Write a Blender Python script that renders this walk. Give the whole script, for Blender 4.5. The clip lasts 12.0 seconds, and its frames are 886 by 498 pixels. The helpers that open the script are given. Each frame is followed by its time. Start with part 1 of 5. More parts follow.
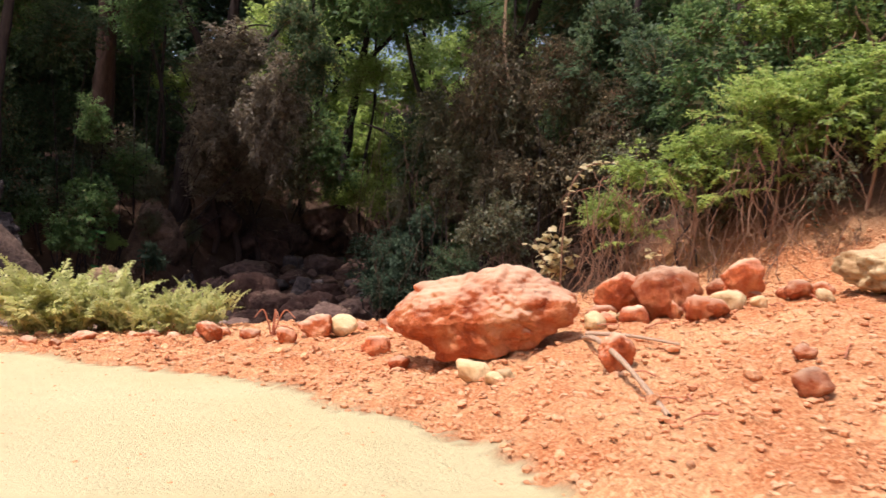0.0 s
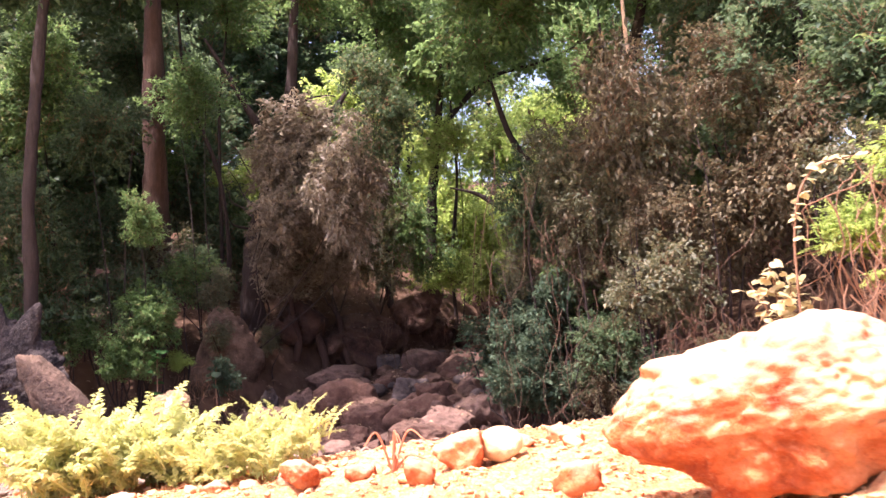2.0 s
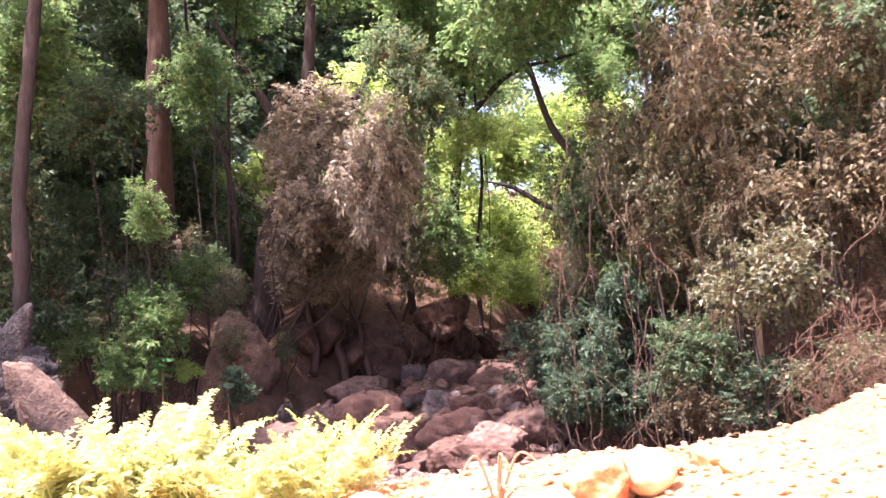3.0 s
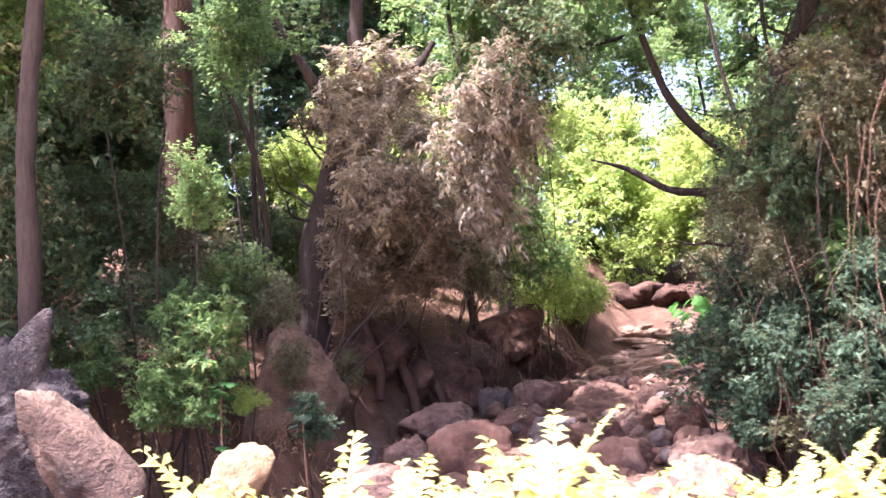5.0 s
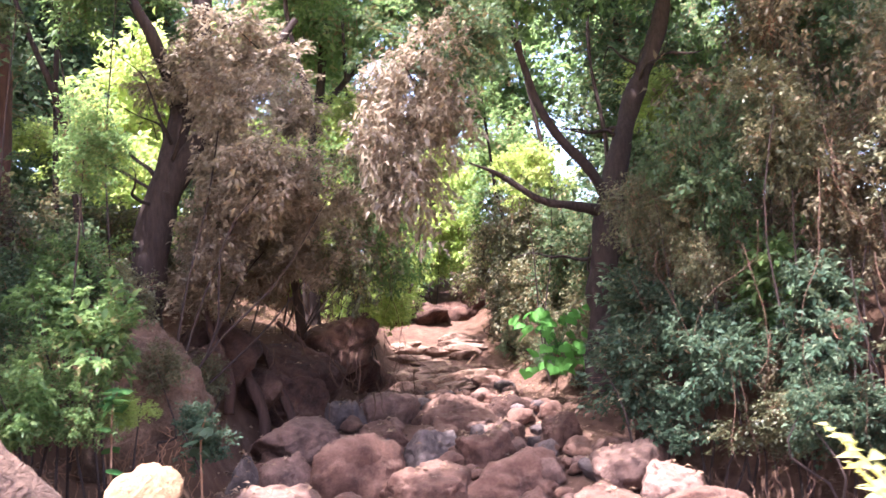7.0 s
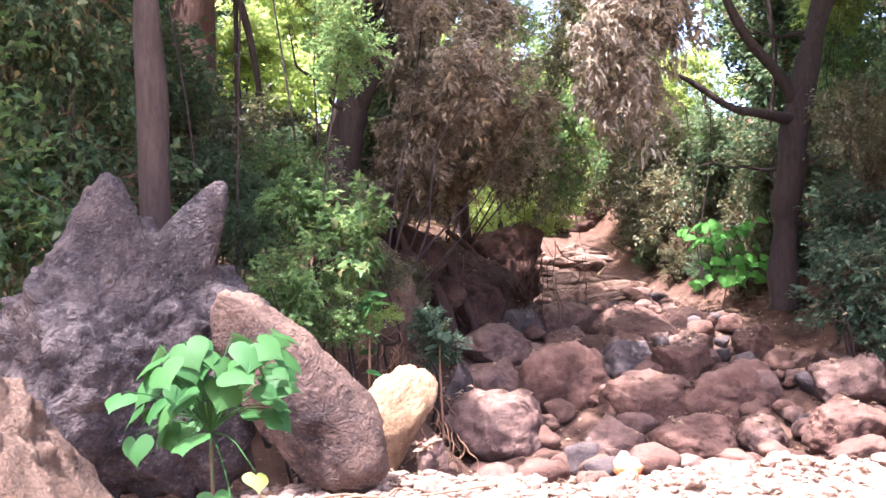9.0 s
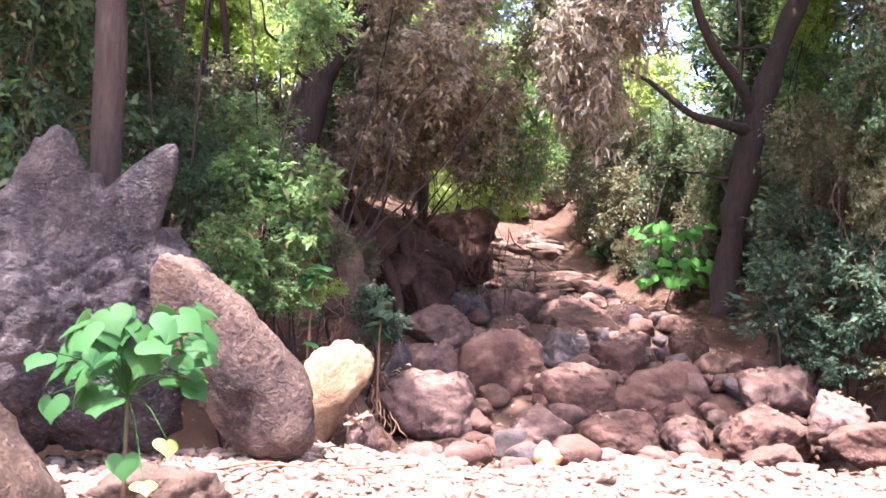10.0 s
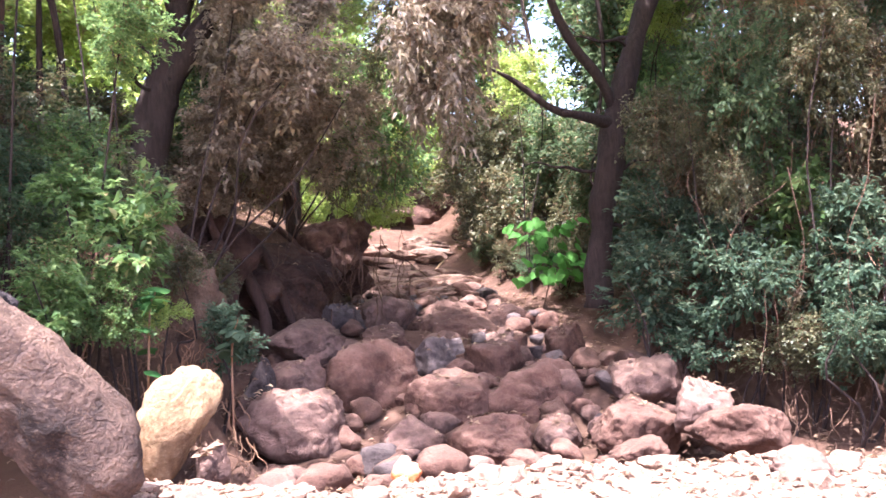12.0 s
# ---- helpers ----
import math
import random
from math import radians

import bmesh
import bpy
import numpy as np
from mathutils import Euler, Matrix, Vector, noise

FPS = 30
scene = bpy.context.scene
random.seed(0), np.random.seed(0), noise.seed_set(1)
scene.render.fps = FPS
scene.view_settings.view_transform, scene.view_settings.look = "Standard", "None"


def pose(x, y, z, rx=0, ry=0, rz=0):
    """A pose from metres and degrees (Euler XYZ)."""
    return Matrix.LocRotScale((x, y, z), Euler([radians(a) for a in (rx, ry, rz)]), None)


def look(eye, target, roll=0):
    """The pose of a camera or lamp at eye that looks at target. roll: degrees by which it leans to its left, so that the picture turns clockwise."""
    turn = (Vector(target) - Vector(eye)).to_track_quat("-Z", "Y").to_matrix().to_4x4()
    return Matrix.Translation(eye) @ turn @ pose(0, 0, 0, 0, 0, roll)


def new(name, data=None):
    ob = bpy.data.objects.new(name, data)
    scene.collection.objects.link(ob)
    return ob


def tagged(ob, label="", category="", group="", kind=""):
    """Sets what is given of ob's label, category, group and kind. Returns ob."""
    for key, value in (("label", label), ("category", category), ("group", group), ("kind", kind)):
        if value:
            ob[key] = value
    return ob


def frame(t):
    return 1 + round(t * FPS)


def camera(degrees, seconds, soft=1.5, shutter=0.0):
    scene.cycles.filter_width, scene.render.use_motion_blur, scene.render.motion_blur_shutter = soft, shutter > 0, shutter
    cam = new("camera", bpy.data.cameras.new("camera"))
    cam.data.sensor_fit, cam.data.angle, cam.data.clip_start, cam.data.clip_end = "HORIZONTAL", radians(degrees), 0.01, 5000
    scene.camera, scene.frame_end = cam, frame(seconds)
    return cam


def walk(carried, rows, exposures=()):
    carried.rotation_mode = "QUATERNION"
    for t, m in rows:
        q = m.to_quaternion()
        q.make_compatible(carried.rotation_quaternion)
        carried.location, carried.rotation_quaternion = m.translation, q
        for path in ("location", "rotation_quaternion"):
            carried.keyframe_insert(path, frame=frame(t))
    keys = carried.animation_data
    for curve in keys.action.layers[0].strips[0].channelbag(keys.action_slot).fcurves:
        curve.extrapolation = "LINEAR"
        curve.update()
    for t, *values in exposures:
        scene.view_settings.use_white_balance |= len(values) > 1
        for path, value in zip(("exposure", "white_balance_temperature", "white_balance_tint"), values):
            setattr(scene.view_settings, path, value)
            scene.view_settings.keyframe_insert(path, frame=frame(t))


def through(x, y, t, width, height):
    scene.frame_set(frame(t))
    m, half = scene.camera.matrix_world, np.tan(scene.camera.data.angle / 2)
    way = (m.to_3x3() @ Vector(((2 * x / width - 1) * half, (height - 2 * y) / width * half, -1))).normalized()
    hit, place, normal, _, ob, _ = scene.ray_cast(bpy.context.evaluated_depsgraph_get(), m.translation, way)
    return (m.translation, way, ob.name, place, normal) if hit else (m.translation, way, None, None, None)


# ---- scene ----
cam = camera(53.7, 12.0, shutter=0.25)
METRES, EYE, TILT, LEAN, TURN = 14.0, 1.2, -1.5, -3.0, 0.0
ROWS = [
    (0.0, 0.0, 0.0, 0.0, 0.0, 0.0, -0.0),
    (0.5, -0.0064, 0.0487, -0.0012, 3.3, 0.18, 0.03),
    (1.0, -0.0195, 0.1061, -0.0032, 4.19, 0.75, 1.86),
    (1.5, -0.0378, 0.1645, -0.0045, 5.03, 3.46, 4.09),
    (2.0, -0.0566, 0.2216, -0.0057, 5.25, 6.17, 6.8),
    (2.5, -0.0829, 0.2786, -0.0079, 5.43, 7.05, 7.0),
    (2.7, -0.0952, 0.2958, -0.008, 5.37, 7.12, 6.81),
    (4.3, -0.2241, 0.4667, -0.0047, 0.5, 7.5, 7.65),
    (4.5, -0.2448, 0.485, -0.002, 0.24, 8.29, 7.77),
    (5.0, -0.294, 0.5181, 0.0012, 0.58, 8.71, 8.12),
    (5.5, -0.3391, 0.5473, 0.0039, -5.94, 9.11, 8.38),
    (6.0, -0.3855, 0.5717, 0.0072, -13.14, 8.93, 9.08),
    (6.5, -0.4282, 0.5923, 0.0096, -18.73, 8.38, 8.96),
    (7.0, -0.4726, 0.6158, 0.0146, -21.37, 7.23, 7.87),
    (7.2, -0.4889, 0.6267, 0.0161, -21.13, 5.96, 8.1),
    (8.8, -0.5731, 0.6636, 0.026, -18.1, 2.14, 7.0),
    (9.0, -0.5774, 0.6625, 0.027, -17.34, 1.96, 6.77),
    (9.5, -0.5785, 0.6573, 0.0294, -17.33, 1.59, 5.31),
    (10.0, -0.5707, 0.6506, 0.0308, -19.86, 0.13, 1.67),
    (10.5, -0.5544, 0.6519, 0.0291, -22.84, -2.56, 3.47),
    (11.0, -0.5427, 0.6554, 0.0294, -24.05, -0.28, 3.87),
    (11.5, -0.539, 0.6523, 0.0287, -24.4, 0.62, 5.06),
    (12.0, -0.5336, 0.6615, 0.0284, -26.33, 0.24, 5.53),
]
EXPOSURES = [(0.0, 0.22, 6250, 18), (1.0, 0.5, 6300, 18), (1.5, 1.2, 6450, 22), (2.0, 1.95, 6400, 31), (2.5, 2.35, 6300, 34), (4.5, 2.92, 5950, 31), (6.0, 2.95, 5850, 28), (7.0, 3.0, 5900, 27), (9.0, 2.95, 5800, 25), (12.0, 2.93, 5800, 25)]
SKY_STRENGTH, SUN_STRENGTH = 0.15, 3.8
walk(cam, [(t, pose(0, 0, EYE, TILT, LEAN, TURN) @ pose(METRES * x, METRES * y, METRES * z, 90 + pitch, roll, yaw)) for t, x, y, z, yaw, pitch, roll in ROWS],
     exposures=EXPOSURES)

# ---- light ----
SUN_DIR = Vector((-0.62, -0.5, 2.0)).normalized()
world = bpy.data.worlds.new("World")
scene.world = world
world.use_nodes = True
sky = world.node_tree.nodes.new("ShaderNodeTexSky")
sky.sky_type = "NISHITA"
sky.sun_disc = False
sky.dust_density, sky.ozone_density = 5.0, 0.6
sky.sun_elevation = math.asin(SUN_DIR.z)
sky.sun_rotation = math.atan2(SUN_DIR.x, SUN_DIR.y)
background = world.node_tree.nodes["Background"]
background.inputs[1].default_value = SKY_STRENGTH
world.node_tree.links.new(sky.outputs[0], background.inputs[0])
sun = new("sun", bpy.data.lights.new("sun", "SUN"))
sun.data.energy, sun.data.angle, sun.data.color = SUN_STRENGTH, radians(0.6), (1.0, 0.95, 0.86)
sun.matrix_world = look(tuple(SUN_DIR * 60), (0, 0, 0))


# ---- numbers: noise, distances, ground ----
def lattice(ix, iy, iz):
    h = (ix * 374761393 + iy * 668265263 + iz * 2147483647 + 1013904223) & 0xFFFFFFFF
    h = ((h ^ (h >> 13)) * 1274126177) & 0xFFFFFFFF
    return ((h ^ (h >> 16)) & 0xFFFF) / 65535.0


def vnoise(p):
    """Value noise in 0..1 at an array of places (n, 3)."""
    p = np.asarray(p, float)
    i = np.floor(p).astype(np.int64)
    f = p - i
    f = f * f * (3 - 2 * f)
    total = 0
    for a in (0, 1):
        for b in (0, 1):
            for c in (0, 1):
                w = (f[:, 0] if a else 1 - f[:, 0]) * (f[:, 1] if b else 1 - f[:, 1]) * (f[:, 2] if c else 1 - f[:, 2])
                total = total + w * lattice(i[:, 0] + a, i[:, 1] + b, i[:, 2] + c)
    return total


def fbm(p, octaves=4, gain=0.5):
    p, out, amp, norm = np.asarray(p, float), 0, 1.0, 0
    for k in range(octaves):
        out = out + amp * (vnoise(p * 2.03 ** k + 17.3 * k) - 0.5)
        norm += amp
        amp *= gain
    return out / norm * 2


def smooth(a, b, v):
    t = np.clip((v - a) / (b - a), 0, 1)
    return t * t * (3 - 2 * t)


def inside(poly, x, y):
    """Signed distance to a polygon's edge, positive inside."""
    poly = np.array(poly, float)
    best = np.full(x.shape, 1e9)
    odd = np.zeros(x.shape, bool)
    for (ax, ay), (bx, by) in zip(poly, np.roll(poly, -1, 0)):
        ex, ey = bx - ax, by - ay
        t = np.clip(((x - ax) * ex + (y - ay) * ey) / (ex * ex + ey * ey), 0, 1)
        best = np.minimum(best, np.hypot(x - ax - t * ex, y - ay - t * ey))
        if ay != by:
            odd ^= ((ay > y) != (by > y)) & (x < (bx - ax) * (y - ay) / (by - ay) + ax)
    return np.where(odd, best, -best)


RIGHT_BANK = [(9, 4.5), (5.2, 7.4), (3.2, 8.9), (2.0, 10.4), (1.1, 12.5), (0.1, 15), (-0.5, 17.2), (0.4, 19.6), (0.9, 22), (1.5, 25), (2.9, 30), (4.6, 36), (8, 60), (90, 90), (90, 4.5)]
LEFT_BANK = [(-60, 11), (-14, 14.6), (-9.6, 16.3), (-7.4, 16.7), (-6.5, 16.8), (-5.8, 16.8), (-5.5, 17.7), (-5.5, 18.6), (-5.3, 19.6), (-4.6, 20.6), (-2.9, 22.2), (-1.8, 25), (-0.4, 28.5), (1.2, 33), (3, 45), (5, 60), (-60, 90)]
SPOIL = [(-6.4, 10.0), (-4.3, 8.6), (-2.8, 7.65), (-1.55, 6.95), (-0.62, 5.72), (0.29, 4.66), (0.5, 3.9), (0.8, 0), (1.2, -8), (30, -8), (30, 10), (0.9, 12), (-1, 11.2), (-4.5, 10.8), (-6.0, 10.2)]


def terrain(x, y):
    """Height of the ground and the shares of road, spoil and bank at arrays of x, y."""
    x, y = np.asarray(x, float), np.asarray(y, float)
    flat = np.stack([x, y, 0 * x], 1)
    wob = fbm(flat * 0.9, 3)
    sr = inside(RIGHT_BANK, x, y) + 0.35 * wob
    sl = inside(LEFT_BANK, x, y) + 0.25 * wob
    ss = inside(SPOIL, x, y) + 0.2 * fbm(flat * 3.1 + 5, 3) + 0.12 * fbm(flat * 14 + 2, 2)
    road_z = -0.068 * np.clip(-x - 0.3, 0, 6.6)
    lip = y + 0.5 * np.clip(x + 4.5, 0, 3) * (1 - smooth(17, 19, y)) * smooth(11, 13.5, y) - 0.9 * np.clip(-x - 5.6, 0, 1)
    bed = np.interp(lip, [10, 14.4, 15.5, 16.6, 17.6, 18.6, 20, 22.5, 25, 28, 32, 32.6, 40, 60, 200], [-0.5, -0.52, -0.85, -1.0, -0.9, -0.5, -0.12, 0.08, 0.22, 0.42, 1.6, 2.45, 3.8, 7, 20])
    k = smooth(10.4, 12.6, y + 0.4 * wob)
    z = road_z * (1 - k) + bed * k
    mound = smooth(-0.05, 0.7, ss) * (0.03 + 0.13 * np.clip(x - 0.05, 0, 4) + 0.08 * np.clip(x - 2, 0, 3) + 0.06 * np.clip(y - 4, 0, 4) * smooth(0, 1, x)) * (1 - 0.75 * smooth(10.0, 13.0, y))
    z = z + mound
    z = z + 1.5 * smooth(-0.3, 1.9, sr) + (0.45 - 0.33 * smooth(17, 24, y)) * np.clip(sr - 1.2, 0, 14)
    steep = smooth(-7.0, -5.6, x)
    z = z + (0.45 + 0.85 * steep) * smooth(-0.25, 0.6 + 0.3 * (1 - steep), sl) + (0.9 - 0.4 * steep) * smooth(0.5, 2.6, sl) + 0.2 * np.clip(sl - 2, 0, 30)
    near = (1 - smooth(30, 60, np.hypot(x, y - 10)))
    spoil = smooth(-0.08, 0.1, ss) * (1 - smooth(10.2, 11.4, y)) * (1 - smooth(0.0, 0.9, sr))
    road = (1 - smooth(-0.08, 0.1, ss)) * (1 - smooth(9.6, 10.6, y + 0.5 * wob + 0.1 * np.clip(x + 6, -3, 0)))
    wild = np.clip(1 - road, 0, 1)
    rough = fbm(flat * 1.7 + 3, 4) * 0.09 + fbm(flat * 6 + 9, 3) * 0.035
    z = z + near * (rough * wild + 0.012 * road * fbm(flat * 2.5, 2)) + near * spoil * (0.05 * fbm(flat * 9, 3) + 0.03 * fbm(flat * 21 + 4, 2))
    gravel = smooth(10.2, 12.2, y) * (1 - smooth(14.4, 15.1, lip + 0.4 * wob)) * (1 - smooth(-0.2, 0.5, sr)) * (1 - smooth(-0.2, 0.4, sl))
    gravel = np.maximum(gravel, (1 - smooth(-0.08, 0.1, ss)) * smooth(9.2, 10.4, y) * (1 - smooth(12, 13, y)) * (1 - smooth(-0.2, 0.5, sr)))
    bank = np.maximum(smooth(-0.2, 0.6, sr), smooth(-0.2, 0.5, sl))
    return z, road, spoil, gravel, bank


HEIGHTS = {}


def gz(x, y):
    """Height of the built ground at a place."""
    if not HEIGHTS:
        return float(terrain([x], [y])[0][0])
    xs, ys, z = HEIGHTS["x"], HEIGHTS["y"], HEIGHTS["z"]
    i = int(np.clip(np.searchsorted(xs, x) - 1, 0, len(xs) - 2))
    j = int(np.clip(np.searchsorted(ys, y) - 1, 0, len(ys) - 2))
    u, w = (x - xs[i]) / (xs[i + 1] - xs[i]), (y - ys[j]) / (ys[j + 1] - ys[j])
    return float((z[j, i] * (1 - u) + z[j, i + 1] * u) * (1 - w) + (z[j + 1, i] * (1 - u) + z[j + 1, i + 1] * u) * w)


# ---- materials ----
class Nodes:
    def __init__(self, name):
        self.mat = bpy.data.materials.new(name)
        self.mat.use_nodes = True
        self.co = None
        self.tree = self.mat.node_tree
        self.bsdf = self.tree.nodes["Principled BSDF"]
        self.out = self.tree.nodes["Material Output"]

    def add(self, kind, **values):
        n = self.tree.nodes.new(kind)
        for k, v in values.items():
            n.inputs[k.replace("_", " ")].default_value = v
        return n

    def link(self, a, b):
        self.tree.links.new(a, b)

    def noise(self, scale, detail=5, rough=0.6, coords=None):
        n = self.add("ShaderNodeTexNoise", Scale=scale, Detail=detail, Roughness=rough)
        self.link(coords if coords else self.place(), n.inputs["Vector"])
        return n.outputs["Fac"]

    def place(self):
        if self.co is None:
            self.co = self.add("ShaderNodeTexCoord").outputs["Object"]
        return self.co

    def ramp(self, fac, stops):
        n = self.add("ShaderNodeValToRGB")
        el = n.color_ramp.elements
        while len(el) < len(stops):
            el.new(0.5)
        for e, (p, c) in zip(el, stops):
            e.position, e.color = p, (*c, 1)
        self.link(fac, n.inputs[0])
        return n.outputs[0]

    def mix(self, fac, a, b, mode="MIX"):
        n = self.tree.nodes.new("ShaderNodeMix")
        n.data_type, n.blend_type = "RGBA", mode
        for sock, v in ((n.inputs[0], fac), (n.inputs[6], a), (n.inputs[7], b)):
            if isinstance(v, bpy.types.NodeSocket):
                self.link(v, sock)
            elif isinstance(v, tuple):
                sock.default_value = (*v, 1)
            else:
                sock.default_value = v
        return n.outputs[2]

    def math(self, op, a, b):
        n = self.tree.nodes.new("ShaderNodeMath")
        n.operation = op
        for sock, v in zip(n.inputs, (a, b)):
            if isinstance(v, bpy.types.NodeSocket):
                self.link(v, sock)
            else:
                sock.default_value = v
        return n.outputs[0]

    def bump(self, height, strength, distance):
        n = self.add("ShaderNodeBump", Strength=strength, Distance=distance)
        self.link(height, n.inputs["Height"])
        self.link(n.outputs[0], self.bsdf.inputs["Normal"])

    def finish(self, colour, rough=0.9, spec=0.2):
        if isinstance(colour, tuple):
            self.bsdf.inputs["Base Color"].default_value = (*colour, 1)
        else:
            self.link(colour, self.bsdf.inputs["Base Color"])
        self.bsdf.inputs["Roughness"].default_value = rough
        self.bsdf.inputs["Specular IOR Level"].default_value = spec
        return self.mat


def attribute(m, name):
    n = m.tree.nodes.new("ShaderNodeAttribute")
    n.attribute_name = name
    return n.outputs["Fac"]


def object_random(m):
    return m.tree.nodes.new("ShaderNodeObjectInfo").outputs["Random"]


def island_random(m):
    return m.tree.nodes.new("ShaderNodeNewGeometry").outputs["Random Per Island"]


def ground_material():
    m = Nodes("ground_soil")
    big, mid, fine = m.noise(0.6, 4), m.noise(4, 6, 0.65), m.noise(38, 5, 0.7)
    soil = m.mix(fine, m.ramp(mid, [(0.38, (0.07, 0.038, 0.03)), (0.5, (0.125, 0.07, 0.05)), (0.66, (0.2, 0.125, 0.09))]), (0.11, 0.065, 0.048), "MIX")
    road = m.mix(m.math("MULTIPLY", fine, 0.35), m.ramp(big, [(0.3, (0.68, 0.57, 0.31)), (0.7, (0.76, 0.66, 0.39))]), (0.5, 0.4, 0.22))
    red = m.mix(m.math("MULTIPLY", mid, 0.75), m.ramp(fine, [(0.38, (0.36, 0.115, 0.045)), (0.5, (0.66, 0.28, 0.115)), (0.64, (0.84, 0.53, 0.29))]), m.ramp(m.noise(1.3, 6, 0.65), [(0.42, (0.82, 0.5, 0.25)), (0.58, (0.52, 0.16, 0.06))]))
    pale = m.mix(mid, m.ramp(fine, [(0.38, (0.11, 0.062, 0.045)), (0.5, (0.27, 0.18, 0.135)), (0.64, (0.46, 0.36, 0.29))]), (0.25, 0.155, 0.11))
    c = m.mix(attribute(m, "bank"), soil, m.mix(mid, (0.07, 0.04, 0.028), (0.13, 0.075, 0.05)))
    c = m.mix(attribute(m, "gravel"), c, pale)
    c = m.mix(attribute(m, "spoil"), c, red)
    c = m.mix(attribute(m, "road"), c, road)
    m.bump(m.math("ADD", m.math("MULTIPLY", fine, 0.6), mid), 0.9, 0.07)
    return m.finish(c, 0.95, 0.1)


def rock_material(name, stops, dust_lit, dust_lit_amount, bump=0.06, pits=0.08, speck=0.25, other=None):
    m = Nodes(name)
    big, mid, fine = m.noise(2.3, 8, 0.62), m.noise(6, 9, 0.74), m.noise(75, 3, 0.6)
    c = m.ramp(m.math("ADD", m.math("MULTIPLY", big, 0.7), m.math("MULTIPLY", mid, 0.3)), stops)
    c = m.mix(m.math("MULTIPLY", fine, 0.3), c, stops[0][1])
    if other:
        c = m.mix(m.math("MULTIPLY", m.math("GREATER_THAN", object_random(m), 0.6), 0.4), c, m.ramp(mid, [(0.35, tuple(0.3 * v for v in other)), (0.65, other)]))
    grain = m.noise(34, 4, 0.75)
    c = m.mix(m.math("MULTIPLY", m.ramp(grain, [(0.54, (0, 0, 0)), (0.64, (1, 1, 1))]), speck), c, dust_lit)
    c = m.mix(m.math("MULTIPLY", m.ramp(grain, [(0.36, (1, 1, 1)), (0.45, (0, 0, 0))]), speck * 1.6), c, tuple(0.5 * v for v in stops[0][1]))
    pit = m.add("ShaderNodeTexVoronoi", Scale=13.0, Randomness=1.0)
    warp = m.add("ShaderNodeVectorMath")
    m.link(m.place(), warp.inputs[0])
    tint = m.add("ShaderNodeTexNoise", Scale=4.0, Detail=5.0)
    m.link(m.place(), tint.inputs["Vector"])
    m.link(tint.outputs["Color"], warp.inputs[1])
    m.link(warp.outputs[0], pit.inputs["Vector"])
    hollow = m.math("MULTIPLY", m.math("SUBTRACT", 0.42, pit.outputs["Distance"]), pits)
    # shade inside the pits, painted as darker colour
    c = m.mix(m.math("MULTIPLY", m.math("MAXIMUM", hollow, 0.0), 1.6), c, tuple(0.5 * v for v in stops[0][1]))
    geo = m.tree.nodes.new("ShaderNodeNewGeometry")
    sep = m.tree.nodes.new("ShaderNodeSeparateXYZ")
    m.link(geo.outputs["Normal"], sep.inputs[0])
    # upward faces turn paler: dust, with sunlight on the tops painted in
    top = m.math("MULTIPLY", m.math("MULTIPLY", m.math("MAXIMUM", m.math("MULTIPLY", m.math("SUBTRACT", sep.outputs[2], 0.3), 1.4), 0.0), big), dust_lit_amount)
    c = m.mix(top, c, dust_lit)
    tone = m.math("ADD", m.math("MULTIPLY", object_random(m), 0.5), 0.75)
    grey = m.add("ShaderNodeCombineColor")
    for i in range(3):
        m.link(tone, grey.inputs[i])
    c = m.mix(1.0, c, grey.outputs[0], "MULTIPLY")
    m.bump(m.math("SUBTRACT", m.math("ADD", m.math("MULTIPLY", mid, 0.8), m.math("MULTIPLY", big, 0.8)), m.math("MULTIPLY", hollow, 0.6)), 0.9, bump)
    return m.finish(c, 0.88, 0.25)


def leaf_material(name, dark, middle, light, through=0.35, gloss=0.4, spec=0.5):
    m = Nodes(name)
    rnd = m.math("ADD", m.math("MULTIPLY", island_random(m), 0.8), m.math("MULTIPLY", object_random(m), 0.2))
    c = m.ramp(rnd, [(0.1, dark), (0.5, middle), (0.86, light), (0.97, (0.34, 0.24, 0.13))])
    c = m.mix(m.math("MULTIPLY", m.noise(2.2, 2), 0.5), c, dark)
    m.finish(c, gloss, spec)
    trans = m.tree.nodes.new("ShaderNodeBsdfTranslucent")
    glow = m.mix(0.5, c, tuple(min(1, v * 1.8) for v in light))
    m.link(glow, trans.inputs[0])
    mixer = m.add("ShaderNodeMixShader", Fac=through)
    m.link(m.bsdf.outputs[0], mixer.inputs[1])
    m.link(trans.outputs[0], mixer.inputs[2])
    m.link(mixer.outputs[0], m.out.inputs[0])
    return m.mat


def bark_material(name, dark, light):
    m = Nodes(name)
    mapping = m.tree.nodes.new("ShaderNodeMapping")
    mapping.inputs["Scale"].default_value = (1, 1, 0.22)
    m.link(m.place(), mapping.inputs[0])
    grain, patch = m.noise(24, 6, 0.7, mapping.outputs[0]), m.noise(2.5, 3)
    c = m.mix(m.math("MULTIPLY", patch, 0.7), m.ramp(grain, [(0.3, dark), (0.75, light)]), tuple(0.6 * v for v in light))
    m.bump(grain, 0.9, 0.03)
    return m.finish(c, 0.9, 0.2)


